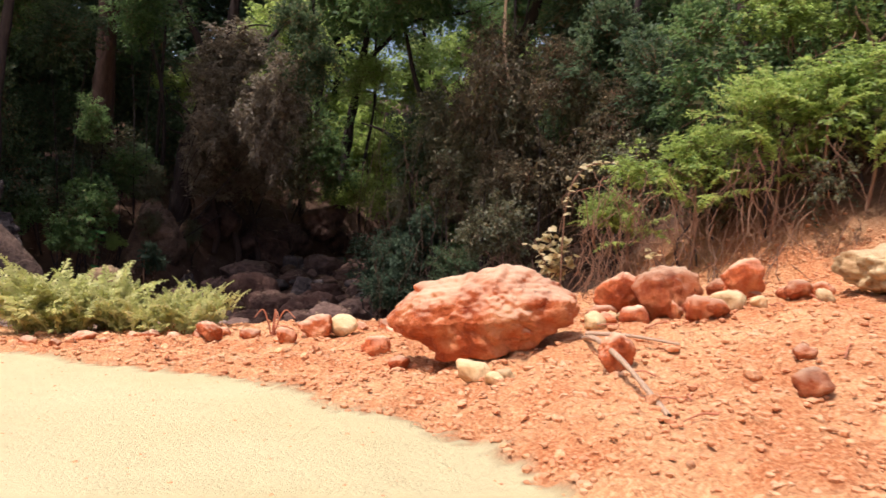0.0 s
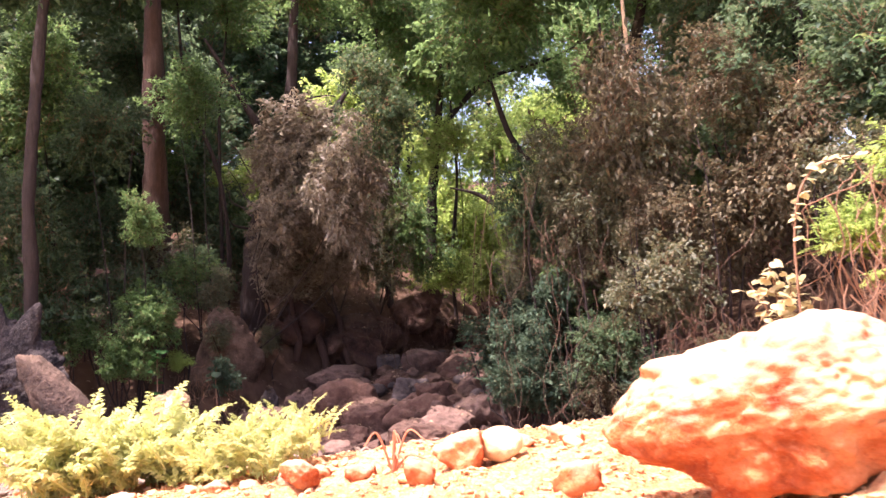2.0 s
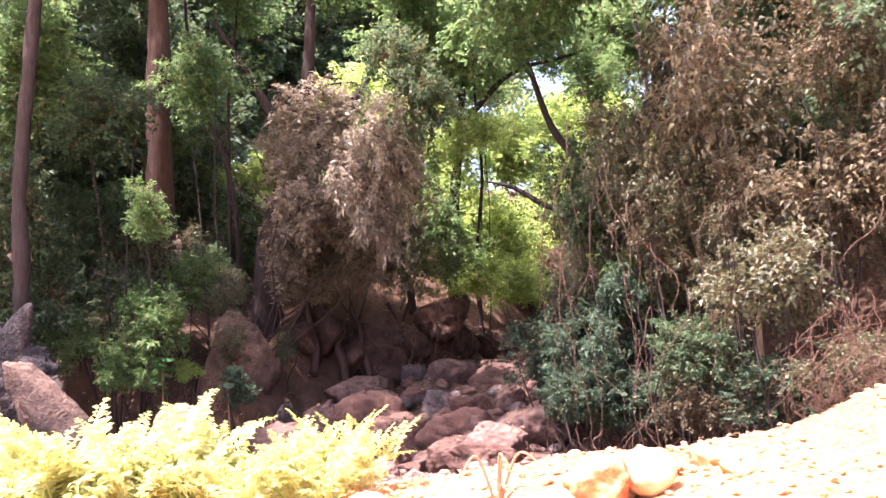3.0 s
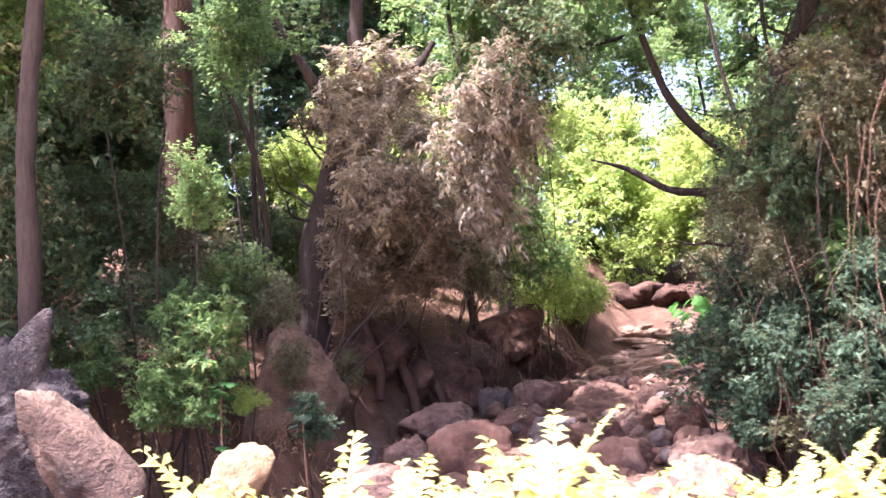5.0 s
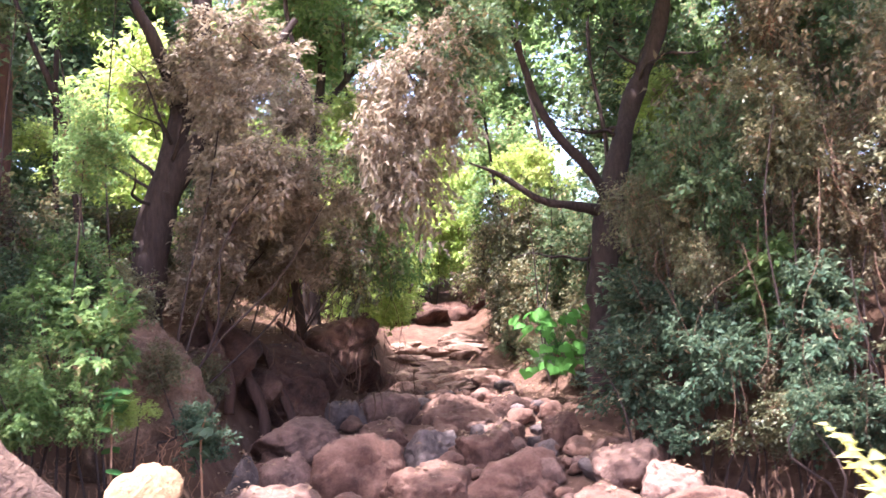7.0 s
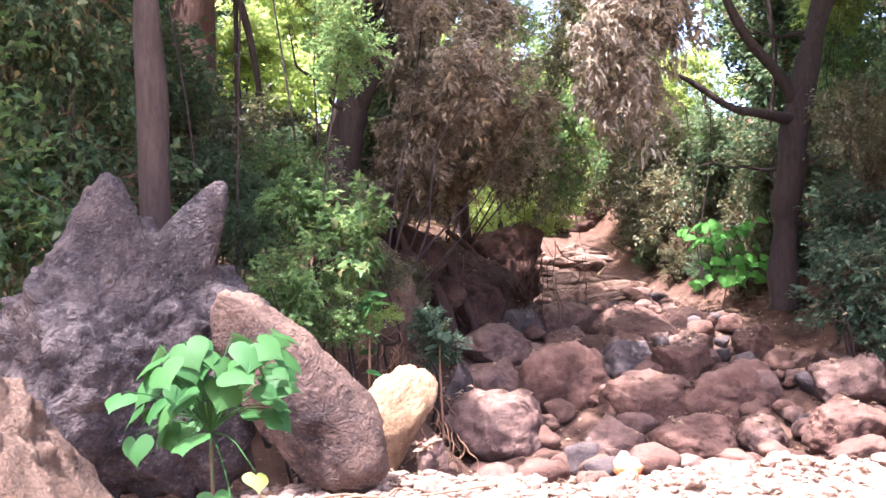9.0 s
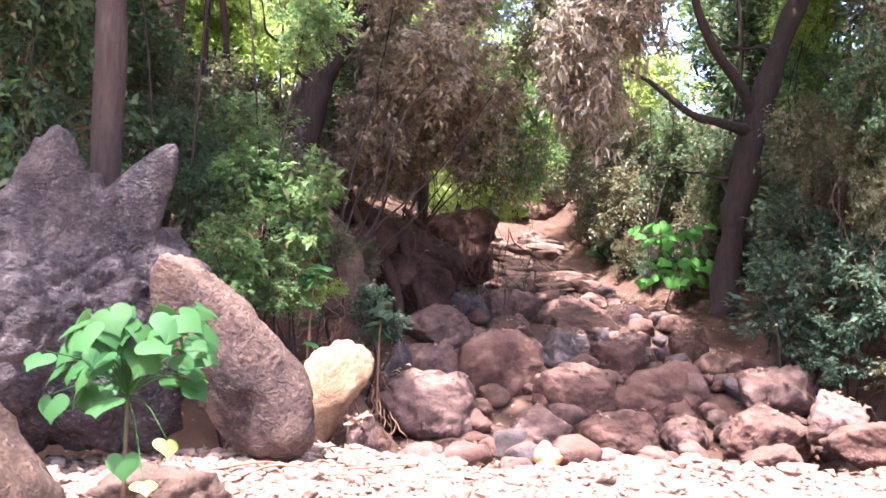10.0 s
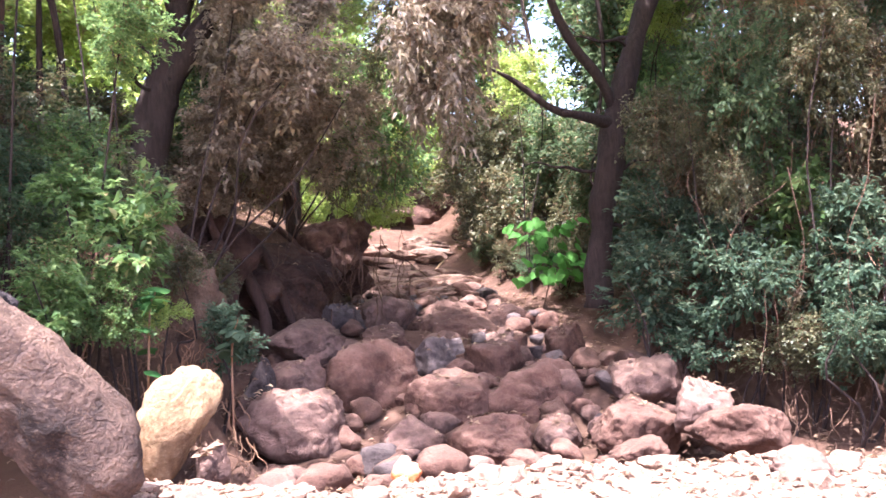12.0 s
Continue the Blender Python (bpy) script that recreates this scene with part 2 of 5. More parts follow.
GROUND = ground_material()
ROCK = rock_material("creek_rock", [(0.36, (0.045, 0.022, 0.017)), (0.5, (0.135, 0.068, 0.05)), (0.64, (0.22, 0.125, 0.092))], (0.29, 0.18, 0.135), 0.7, 0.09, 0.2, 0.16, (0.15, 0.11, 0.1))
# creek rock at about half brightness: the hollow's shade is in the colour
ROCK_SHADE = rock_material("shade_dark_bank_rock", [(0.38, (0.022, 0.011, 0.009)), (0.5, (0.07, 0.034, 0.026)), (0.63, (0.14, 0.078, 0.058))], (0.17, 0.1, 0.075), 0.3, 0.14, 0.2, 0.2)
ROCK_GREY = rock_material("dark_lava_rock", [(0.4, (0.014, 0.011, 0.013)), (0.51, (0.045, 0.034, 0.035)), (0.64, (0.115, 0.088, 0.08))], (0.19, 0.155, 0.145), 0.25, 0.1, 0.6, 0.3)
ROCK_DUSTY = rock_material("dusty_brown_rock", [(0.4, (0.06, 0.035, 0.025)), (0.5, (0.14, 0.085, 0.06)), (0.62, (0.25, 0.16, 0.115))], (0.3, 0.2, 0.145), 0.6, 0.14, 0.3, 0.25)
ROCK_CLOUD = rock_material("grey_creek_rock", [(0.38, (0.035, 0.026, 0.026)), (0.5, (0.1, 0.075, 0.072)), (0.63, (0.18, 0.14, 0.13))], (0.24, 0.18, 0.16), 0.5, 0.09, 0.2, 0.16)
# strong pale tops here: dust plus the sunlit look, both in the colour
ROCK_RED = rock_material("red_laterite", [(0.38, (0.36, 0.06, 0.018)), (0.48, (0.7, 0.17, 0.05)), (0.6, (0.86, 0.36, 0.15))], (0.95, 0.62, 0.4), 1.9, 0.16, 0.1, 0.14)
ROCK_YELLOW = rock_material("yellow_sandstone", [(0.4, (0.5, 0.28, 0.12)), (0.5, (0.7, 0.48, 0.24)), (0.62, (0.8, 0.64, 0.38))], (0.8, 0.66, 0.42), 0.7)
LEDGE = rock_material("worn_creek_ledge", [(0.4, (0.085, 0.045, 0.032)), (0.5, (0.18, 0.108, 0.08)), (0.62, (0.3, 0.205, 0.155))], (0.3, 0.205, 0.155), 0.5)
ROCK_SLAB = rock_material("brown_slab_rock", [(0.4, (0.04, 0.026, 0.024)), (0.5, (0.125, 0.078, 0.064)), (0.63, (0.26, 0.165, 0.125))], (0.42, 0.27, 0.19), 0.9, 0.2, 0.4, 0.25)
ROCK_TAN = rock_material("tan_stone", [(0.38, (0.2, 0.11, 0.06)), (0.5, (0.4, 0.25, 0.14)), (0.62, (0.56, 0.4, 0.24))], (0.6, 0.45, 0.28), 0.6, 0.12, 0.2)
PEBBLE = rock_material("pale_gravel", [(0.38, (0.085, 0.048, 0.034)), (0.5, (0.22, 0.135, 0.1)), (0.63, (0.42, 0.31, 0.24))], (0.45, 0.34, 0.265), 0.5, 0.02)
CLOD = rock_material("red_clod", [(0.38, (0.56, 0.2, 0.085)), (0.5, (0.74, 0.34, 0.15)), (0.62, (0.86, 0.53, 0.3))], (0.86, 0.55, 0.33), 0.5, 0.02)
LEAF_DARK = leaf_material("dark_green_leaf", (0.02, 0.044, 0.022), (0.05, 0.092, 0.042), (0.13, 0.175, 0.085), 0.42, 0.5, 0.25)
LEAF_GREEN = leaf_material("green_leaf", (0.03, 0.066, 0.025), (0.075, 0.145, 0.048), (0.2, 0.29, 0.1), 0.45, 0.5, 0.25)
# lighter, yellower leaf: sunlight on the foliage is put into its colour
LEAF_BRIGHT = leaf_material("bright_green_leaf", (0.08, 0.15, 0.03), (0.22, 0.32, 0.07), (0.42, 0.5, 0.14), 0.48, 0.45)
LEAF_PALE = leaf_material("dusty_brown_leaf", (0.075, 0.056, 0.04), (0.168, 0.133, 0.096), (0.33, 0.27, 0.19), 0.36, 0.5)
LEAF_VINE = leaf_material("olive_vine_leaf", (0.03, 0.038, 0.018), (0.075, 0.082, 0.036), (0.18, 0.16, 0.08), 0.33, 0.5)
LEAF_RUST = leaf_material("rust_brown_leaf", (0.036, 0.029, 0.017), (0.08, 0.065, 0.036), (0.17, 0.135, 0.075), 0.33, 0.55, 0.25)
LEAF_FERN = leaf_material("yellow_green_fern", (0.3, 0.32, 0.07), (0.46, 0.46, 0.14), (0.7, 0.63, 0.3), 0.4, 0.5)
LEAF_TEAL = leaf_material("blue_green_leaf", (0.016, 0.034, 0.021), (0.04, 0.075, 0.044), (0.1, 0.135, 0.08), 0.34, 0.55, 0.2)
LEAF_FRESH = leaf_material("fresh_green_leaf", (0.01, 0.04, 0.011), (0.026, 0.085, 0.024), (0.058, 0.122, 0.035), 0.25, 0.55, 0.15)
LEAF_DRY = leaf_material("dry_leaf", (0.07, 0.038, 0.025), (0.18, 0.105, 0.065), (0.38, 0.26, 0.16), 0.15, 0.7)
LEAF_LUSH = leaf_material("lush_green_leaf", (0.035, 0.13, 0.025), (0.07, 0.21, 0.04), (0.13, 0.3, 0.065), 0.35, 0.55, 0.15)
BARK = bark_material("dark_bark", (0.014, 0.01, 0.01), (0.062, 0.042, 0.038))
BARK_RED = bark_material("reddish_bark", (0.028, 0.015, 0.012), (0.09, 0.05, 0.04))
WOOD_PALE = bark_material("bleached_wood", (0.4, 0.25, 0.15), (0.68, 0.48, 0.33))
TWIG_DARK = bark_material("dark_vine", (0.05, 0.025, 0.018), (0.17, 0.1, 0.07))
TWIG = bark_material("dry_twig", (0.16, 0.08, 0.05), (0.38, 0.22, 0.14))


# ---- mesh builders ----
def raw_mesh(name, verts, faces, mats, smooth_faces=True, index=None):
    """A mesh from arrays: verts (n, 3) and faces (m, 3 or 4)."""
    me = bpy.data.meshes.new(name)
    verts, faces = np.asarray(verts, np.float32), np.asarray(faces, np.int32)
    k = faces.shape[1]
    me.vertices.add(len(verts))
    me.vertices.foreach_set("co", verts.ravel())
    me.loops.add(faces.size)
    me.loops.foreach_set("vertex_index", faces.ravel())
    me.polygons.add(len(faces))
    me.polygons.foreach_set("loop_start", np.arange(len(faces), dtype=np.int32) * k)
    me.polygons.foreach_set("use_smooth", np.full(len(faces), smooth_faces))
    for mt in mats:
        me.materials.append(mt)
    if index is not None:
        me.polygons.foreach_set("material_index", np.asarray(index, np.int32))
    me.update(calc_edges=True)
    me.validate()
    return me


def part(name, me, parent, label=""):
    ob = new(name, me)
    ob.parent = parent
    return tagged(ob, label)


def thing(name, x, y, z, label, category, group="", kind="", turn=0.0):
    ob = new(name)
    ob.matrix_world = pose(x, y, z, 0, 0, turn)
    return tagged(ob, label, category, group, kind)


ICO = {}


def ico(level):
    if level not in ICO:
        bm = bmesh.new()
        bmesh.ops.create_icosphere(bm, subdivisions=level, radius=1)
        ICO[level] = (np.array([v.co[:] for v in bm.verts]), np.array([[v.index for v in f.verts] for f in bm.faces]))
        bm.free()
    return ICO[level]


def rock_shape(seed, size, level=4, planes=11, rough=0.07, soft=9.0, peaks=()):
    """A rounded, chipped stone: a ball cut by soft planes, with relief."""
    rng = np.random.default_rng(seed)
    v, f = ico(level)
    n = rng.normal(size=(planes, 3))
    n /= np.linalg.norm(n, axis=1)[:, None]
    d = rng.uniform(0.62, 1.0, planes)
    cut = np.maximum(v @ n.T, 1e-3) / d
    r = 1 / (np.sum(cut ** soft, 1) + 0.85 ** soft) ** (1 / soft)
    w = v * np.array(size) / np.mean(size)
    r = r * (1 + rough * 2.0 * fbm(w * 1.9 + seed % 97, 3) + rough * fbm(w * 6 + seed % 53, 3))
    ridge = np.abs(fbm(w * 3.1 + seed % 31, 3))
    r = r * (1 - 0.9 * rough * np.clip(0.35 - ridge, 0, 1) / 0.35) + 0.35 * rough * fbm(w * 15 + seed % 11, 2)
    for way, amount, sharp in peaks:
        way = np.array(way, float) / np.linalg.norm(way)
        r = r + amount * np.exp(sharp * (v @ way - 1))
    p = v * r[:, None]
    p -= (p.max(0) + p.min(0)) / 2
    p *= np.array(size) / (p.max(0) - p.min(0))
    return p, f


def rock(name, x, y, size, mat, label, turn=0.0, tip=(0.0, 0.0), level=4, sink=0.15, z=None, seed=None, group="", planes=15, rough=0.1, category="boulder", peaks=(), soft=20.0):
    seed = seed if seed is not None else int(abs(x * 131 + y * 977)) + 7
    p, f = rock_shape(seed, size, level, planes, rough, soft, peaks)
    rot = np.array(Euler((radians(tip[0]), radians(tip[1]), radians(turn))).to_matrix())
    p = p @ rot.T
    base = gz(x, y) if z is None else z
    ob = new(name, raw_mesh(name, p - np.array([0, 0, p[:, 2].min()]), f, [mat]))
    ob.location = (x, y, base - sink * (p[:, 2].max() - p[:, 2].min()))
    return tagged(ob, label, category, group)


def spline(points, n):
    """Smooth points along a few given ones (Catmull-Rom)."""
    p = np.array(points, float)
    p = np.vstack([2 * p[0] - p[1], p, 2 * p[-1] - p[-2]])
    out = []
    spans = len(p) - 3
    for s in np.linspace(0, spans - 1e-6, n):
        i, t = int(s), s - int(s)
        a, b, c, d = p[i:i + 4]
        out.append(0.5 * (2 * b + (c - a) * t + (2 * a - 5 * b + 4 * c - d) * t * t + (3 * b - a - 3 * c + d) * t ** 3))
    return np.array(out)


def tube(points, radii, n=14, sides=9, knobs=0.12, seed=0):
    """A round, slightly lumpy limb along a smooth line; returns verts and quads."""
    c = spline(points, n)
    r = np.interp(np.linspace(0, 1, n), np.linspace(0, 1, len(radii)), radii)
    tan = np.gradient(c, axis=0)
    tan /= np.linalg.norm(tan, axis=1)[:, None]
    ref = np.array([0.31, 0.95, 0.05])
    u = np.cross(tan, ref)
    u /= np.linalg.norm(u, axis=1)[:, None]
    w = np.cross(tan, u)
    a = np.linspace(0, 2 * np.pi, sides, endpoint=False)
    ring = c[:, None] + r[:, None, None] * (np.cos(a)[None, :, None] * u[:, None] + np.sin(a)[None, :, None] * w[:, None])
    v = ring.reshape(-1, 3)
    if knobs:
        lump = 1 + knobs * 2 * fbm(v * 3.3 + seed, 2)
        v = np.repeat(c, sides, 0) + (v - np.repeat(c, sides, 0)) * lump[:, None]
    i = np.arange(n - 1)[:, None] * sides
    j = np.arange(sides)[None]
    k = (j + 1) % sides
    q = np.stack([i + j, i + k, i + sides + k, i + sides + j], -1).reshape(-1, 4)
    return v, q


def joined(pieces):
    vs, fs, base = [], [], 0
    for v, f in pieces:
        vs.append(v)
        fs.append(np.asarray(f) + base)
        base += len(v)
    return np.vstack(vs), np.vstack(fs)


def unit(v):
    return v / np.maximum(np.linalg.norm(v, axis=-1, keepdims=True), 1e-9)


def leaves(base, way, up, length, width, fold=0.25):
    """Folded, pointed leaves: four triangles each, from arrays of foot, direction and upper side."""
    way = unit(way)
    side = unit(np.cross(way, up))
    nor = np.cross(side, way)
    L, W = length[:, None], width[:, None]
    bend = nor * L * 0.12
    mid = base + way * L * 0.45 + bend
    tip = base + way * L - bend * 0.6
    lift = nor * W * fold
    a, b = mid - side * W * 0.5 + lift, mid + side * W * 0.5 + lift
    v = np.stack([base, a, mid, b, tip], 1).reshape(-1, 3)
    i = np.arange(len(base))[:, None] * 5
    tri = np.array([[0, 2, 1], [0, 3, 2], [1, 2, 4], [2, 3, 4]])
    return v, (i[:, :, None] + tri[None]).reshape(-1, 3)


def leaf_cloud(seed, twigs, per, length, width, droop=0.35, twig=0.35, shell=0.55, lobes=14, wood=True, stretch=1.0):
    """Leaves and twigs filling a lumpy ball of radius one, with gaps; returns verts, faces, material index."""
    rng = np.random.default_rng(seed)
    lobe_c = unit(rng.normal(size=(lobes, 3))) * rng.uniform(0.2, 0.95, (lobes, 1))
    lobe_r = rng.uniform(0.16, 0.46, lobes)
    pick = rng.integers(0, lobes, twigs)
    off = unit(rng.normal(size=(twigs, 3))) * (rng.uniform(shell, 1.0, (twigs, 1)) ** 0.7)
    c = lobe_c[pick] + off * lobe_r[pick][:, None]
    out = unit(unit(c) * 0.6 + unit(off) * 0.7 + rng.normal(size=(twigs, 3)) * 0.35 - np.array([0, 0, droop]))
    s = rng.uniform(-0.2, 1, (twigs, per))
    foot = c[:, None] + out[:, None] * s[..., None] * twig + rng.normal(size=(twigs, per, 3)) * 0.04 * np.array([1, 1, stretch])
    way = unit(out[:, None] * 0.6 + rng.normal(size=(twigs, per, 3)) * np.array([0.75, 0.75, 0.4]) - np.array([0, 0, droop * 0.5]))
    up = unit(rng.normal(size=(twigs, per, 3)) * 0.5 + np.array([0, 0, 1.0]) + 0.35 * unit(c)[:, None])
    n = twigs * per
    ln = length * rng.uniform(0.55, 1.25, n)
    v, f = leaves(foot.reshape(n, 3), way.reshape(n, 3), up.reshape(n, 3), ln, ln * width / length * rng.uniform(0.8, 1.2, n))
    if not wood:
        return v, f, np.zeros(len(f), int)
    a, b = c - out * twig * 0.6, c + out * twig
    side = unit(np.cross(out, np.array([0.3, 0.2, 1.0]))) * 0.006
    other = unit(np.cross(out, side)) * 0.006
    tv = np.stack([a - side, a + side, a + other, b], 1).reshape(-1, 3)
    ti = np.arange(twigs)[:, None, None] * 4 + np.array([[0, 1, 3], [1, 2, 3], [2, 0, 3]])[None]
    tf = ti.reshape(-1, 3) + len(v)
    return np.vstack([v, tv]), np.vstack([f, tf]), np.concatenate([np.zeros(len(f), int), np.ones(len(tf), int)])


def cloud_mesh(name, mat, seed, twigs, per, length, width, **more):
    v, f, idx = leaf_cloud(seed, twigs, per, length, width, **more)
    return raw_mesh(name, v, f, [mat, TWIG], True, idx)


# ---- ground ----
def axis(a, b, step, far_a, far_b):
    mid = np.arange(a, b + step / 2, step)
    grow = lambda d: np.cumsum(step * 1.22 ** np.arange(1, 60))
    lo, hi = a - grow(0), b + grow(0)
    return np.concatenate([lo[lo > far_a][::-1], mid, hi[hi < far_b]])


def build_ground():
    xs, ys = axis(-10.5, 6, 0.065, -400, 400), axis(2, 22, 0.065, -300, 500)
    gx, gy = np.meshgrid(xs, ys)
    x, y = gx.ravel(), gy.ravel()
    z, road, spoil, gravel, bank = terrain(x, y)
    HEIGHTS.update(x=xs, y=ys, z=z.reshape(len(ys), len(xs)))
    w = len(xs)
    i = (np.arange(len(ys) - 1)[:, None] * w + np.arange(w - 1)[None]).ravel()
    me = raw_mesh("ground", np.stack([x, y, z], 1), np.stack([i, i + 1, i + w + 1, i + w], 1), [GROUND])
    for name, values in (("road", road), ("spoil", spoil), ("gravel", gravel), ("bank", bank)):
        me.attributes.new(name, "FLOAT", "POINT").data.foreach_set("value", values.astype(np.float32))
    tagged(new("ground", me), "pale dirt road with red spoil, stony creek bed and earth banks", "ground", kind="structure")


build_ground()

# ---- boulders on the red spoil ----
LATERITE = "boulders on the spoil heap"
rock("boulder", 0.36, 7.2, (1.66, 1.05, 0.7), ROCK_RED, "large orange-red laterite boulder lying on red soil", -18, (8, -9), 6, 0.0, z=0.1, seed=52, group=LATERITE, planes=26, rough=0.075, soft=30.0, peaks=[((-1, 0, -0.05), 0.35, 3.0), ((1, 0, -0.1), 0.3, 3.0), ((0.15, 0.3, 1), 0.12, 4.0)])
rock("boulder", 1.98, 7.75, (0.62, 0.55, 0.5), ROCK_RED, "angular red boulder with a dusty top paled as if sunlit", 20, (0, -12), 4, 0.06, seed=44, group=LATERITE)
rock("boulder", 1.62, 7.95, (0.4, 0.4, 0.5), ROCK_RED, "dusty laterite boulder paled as if sunlit, leaning on its neighbour", 50, (10, 0), 4, 0.06, seed=12, group=LATERITE)
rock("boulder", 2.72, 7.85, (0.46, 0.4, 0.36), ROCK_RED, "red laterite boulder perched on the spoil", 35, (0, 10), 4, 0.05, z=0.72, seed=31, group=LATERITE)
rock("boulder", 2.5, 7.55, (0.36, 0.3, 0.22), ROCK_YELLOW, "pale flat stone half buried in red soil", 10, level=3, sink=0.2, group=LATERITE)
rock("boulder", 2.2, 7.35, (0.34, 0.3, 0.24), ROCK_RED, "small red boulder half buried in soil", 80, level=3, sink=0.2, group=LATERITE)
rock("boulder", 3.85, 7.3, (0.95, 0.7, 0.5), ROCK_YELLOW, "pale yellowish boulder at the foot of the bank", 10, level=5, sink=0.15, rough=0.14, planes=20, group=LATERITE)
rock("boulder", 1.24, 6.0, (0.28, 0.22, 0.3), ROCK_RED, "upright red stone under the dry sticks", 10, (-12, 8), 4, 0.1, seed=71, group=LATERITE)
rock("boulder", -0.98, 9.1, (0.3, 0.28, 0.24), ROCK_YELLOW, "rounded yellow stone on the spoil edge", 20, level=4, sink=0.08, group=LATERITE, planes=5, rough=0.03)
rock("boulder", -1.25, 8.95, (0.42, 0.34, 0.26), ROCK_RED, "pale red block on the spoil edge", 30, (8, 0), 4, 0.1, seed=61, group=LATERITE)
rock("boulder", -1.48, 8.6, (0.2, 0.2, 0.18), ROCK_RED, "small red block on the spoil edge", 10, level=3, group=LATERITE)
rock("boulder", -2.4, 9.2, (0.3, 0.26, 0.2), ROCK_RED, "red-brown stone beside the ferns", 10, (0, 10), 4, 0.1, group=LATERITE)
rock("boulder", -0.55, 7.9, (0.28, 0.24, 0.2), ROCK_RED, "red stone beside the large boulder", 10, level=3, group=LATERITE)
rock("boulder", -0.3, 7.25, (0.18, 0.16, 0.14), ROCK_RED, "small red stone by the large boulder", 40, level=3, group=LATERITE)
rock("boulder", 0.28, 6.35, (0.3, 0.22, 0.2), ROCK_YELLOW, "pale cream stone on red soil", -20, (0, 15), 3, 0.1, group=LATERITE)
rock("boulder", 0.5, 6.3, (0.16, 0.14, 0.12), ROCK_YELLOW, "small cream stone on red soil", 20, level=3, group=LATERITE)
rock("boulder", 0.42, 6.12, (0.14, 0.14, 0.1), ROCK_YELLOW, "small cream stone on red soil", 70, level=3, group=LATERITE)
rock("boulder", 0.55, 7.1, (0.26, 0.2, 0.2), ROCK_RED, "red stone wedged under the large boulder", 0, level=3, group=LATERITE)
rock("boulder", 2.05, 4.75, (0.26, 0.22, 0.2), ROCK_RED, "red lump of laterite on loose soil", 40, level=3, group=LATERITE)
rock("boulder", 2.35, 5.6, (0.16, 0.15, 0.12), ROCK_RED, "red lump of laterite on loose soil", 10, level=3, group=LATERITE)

lump_rng = np.random.default_rng(3)
for k in range(34):
    lx = lump_rng.uniform(-5.2, -0.3)
    s = lump_rng.uniform(0.08, 0.26)
    rock("laterite_lump", lx, 9.25 + 0.12 * (lx + 3) + lump_rng.uniform(-0.35, 0.3), (s, s * 0.85, s * 0.7), ROCK_RED, "red lump of laterite along the spoil edge", lump_rng.uniform(0, 180), level=3, sink=0.42, group="lumps along the spoil edge")
for k in range(26):
    s = lump_rng.uniform(0.08, 0.28)
    rock("laterite_lump", lump_rng.uniform(1.15, 3.3), lump_rng.uniform(7.3, 8.3), (s, s * 0.85, s * 0.75), ROCK_RED if k % 3 else ROCK_YELLOW, "broken laterite piece between the boulders", lump_rng.uniform(0, 180), level=3, sink=0.12, group="broken pieces on the spoil")

# ---- creek boulders ----
CREEK = "boulders of the creek bed"


def creek_rock(x, y, w, top, bottom, turn=0.0, deep=0.85, label="rounded red-brown creek boulder among other stones", mat=ROCK, **more):
    """A boulder whose face is at y, from the height bottom to the height top."""
    more = {"planes": 13, "rough": 0.075, "soft": 16.0, **more}
    rock("boulder", x, y + w * deep * 0.3, (w * 1.06, w * deep, (top - bottom) * 1.12), mat, label, turn, level=5, sink=0.08, z=bottom, group=CREEK, **more)


creek_rock(-5.06, 17.2, 1.08, -0.28, -1.0, 5, 0.7, label="broad flat-topped brown creek boulder", tip=(-6, 0))
creek_rock(-3.96, 18.1, 1.14, 0.02, -0.85, 12, label="large brown creek boulder with fallen leaves on top")
creek_rock(-3.39, 17.2, 0.97, -0.22, -0.9, -20, 0.75, tip=(0, 12))
creek_rock(-4.05, 16.8, 0.76, -0.6, -1.1, 8)
creek_rock(-3.5, 16.2, 0.8, -0.56, -1.1, -15, tip=(0, 14))
creek_rock(-2.44, 17.0, 1.36, -0.22, -1.05, 8, 0.75, label="large rough brown creek boulder", rough=0.08)
creek_rock(-2.85, 18.6, 0.76, -0.05, -0.7, 20, mat=ROCK_CLOUD, label="smooth dark grey creek boulder")
creek_rock(-2.35, 18.1, 0.7, -0.12, -0.6, -10)
creek_rock(-1.4, 16.4, 0.98, -0.2, -0.75, -5, label="pale grey-brown rounded creek boulder")
creek_rock(-2.4, 15.5, 0.88, -0.45, -0.95, 10)
creek_rock(-1.9, 15.15, 0.8, -0.25, -0.75, 25, 0.7)
creek_rock(-2.1, 14.5, 0.86, -0.38, -0.8, -12)
creek_rock(-3.0, 14.8, 0.5, -0.6, -0.85, 0)
creek_rock(-2.85, 16.2, 0.55, -0.65, -1.05, 30)
creek_rock(-3.05, 13.1, 0.48, -0.36, -0.6, 20, label="low dark stone at the edge of the gravel")
creek_rock(-5.26, 17.9, 0.42, -0.05, -0.9, 40, mat=ROCK_CLOUD, label="small dark grey creek stone")
creek_rock(-5.5, 17.5, 0.4, -0.35, -0.95, 10)
creek_rock(-6.1, 16.1, 0.26, -0.45, -0.85, 0)
creek_rock(-4.7, 18.2, 0.6, -0.1, -0.8, -20)
creek_rock(-2.76, 20.4, 1.02, 0.37, -0.3, 25, label="pointed brown creek boulder with a pale top", peaks=[((-0.3, -0.2, 1), 0.25, 5.0)])
creek_rock(-1.93, 19.9, 1.2, 0.28, -0.4, -10, label="wide brown creek boulder")
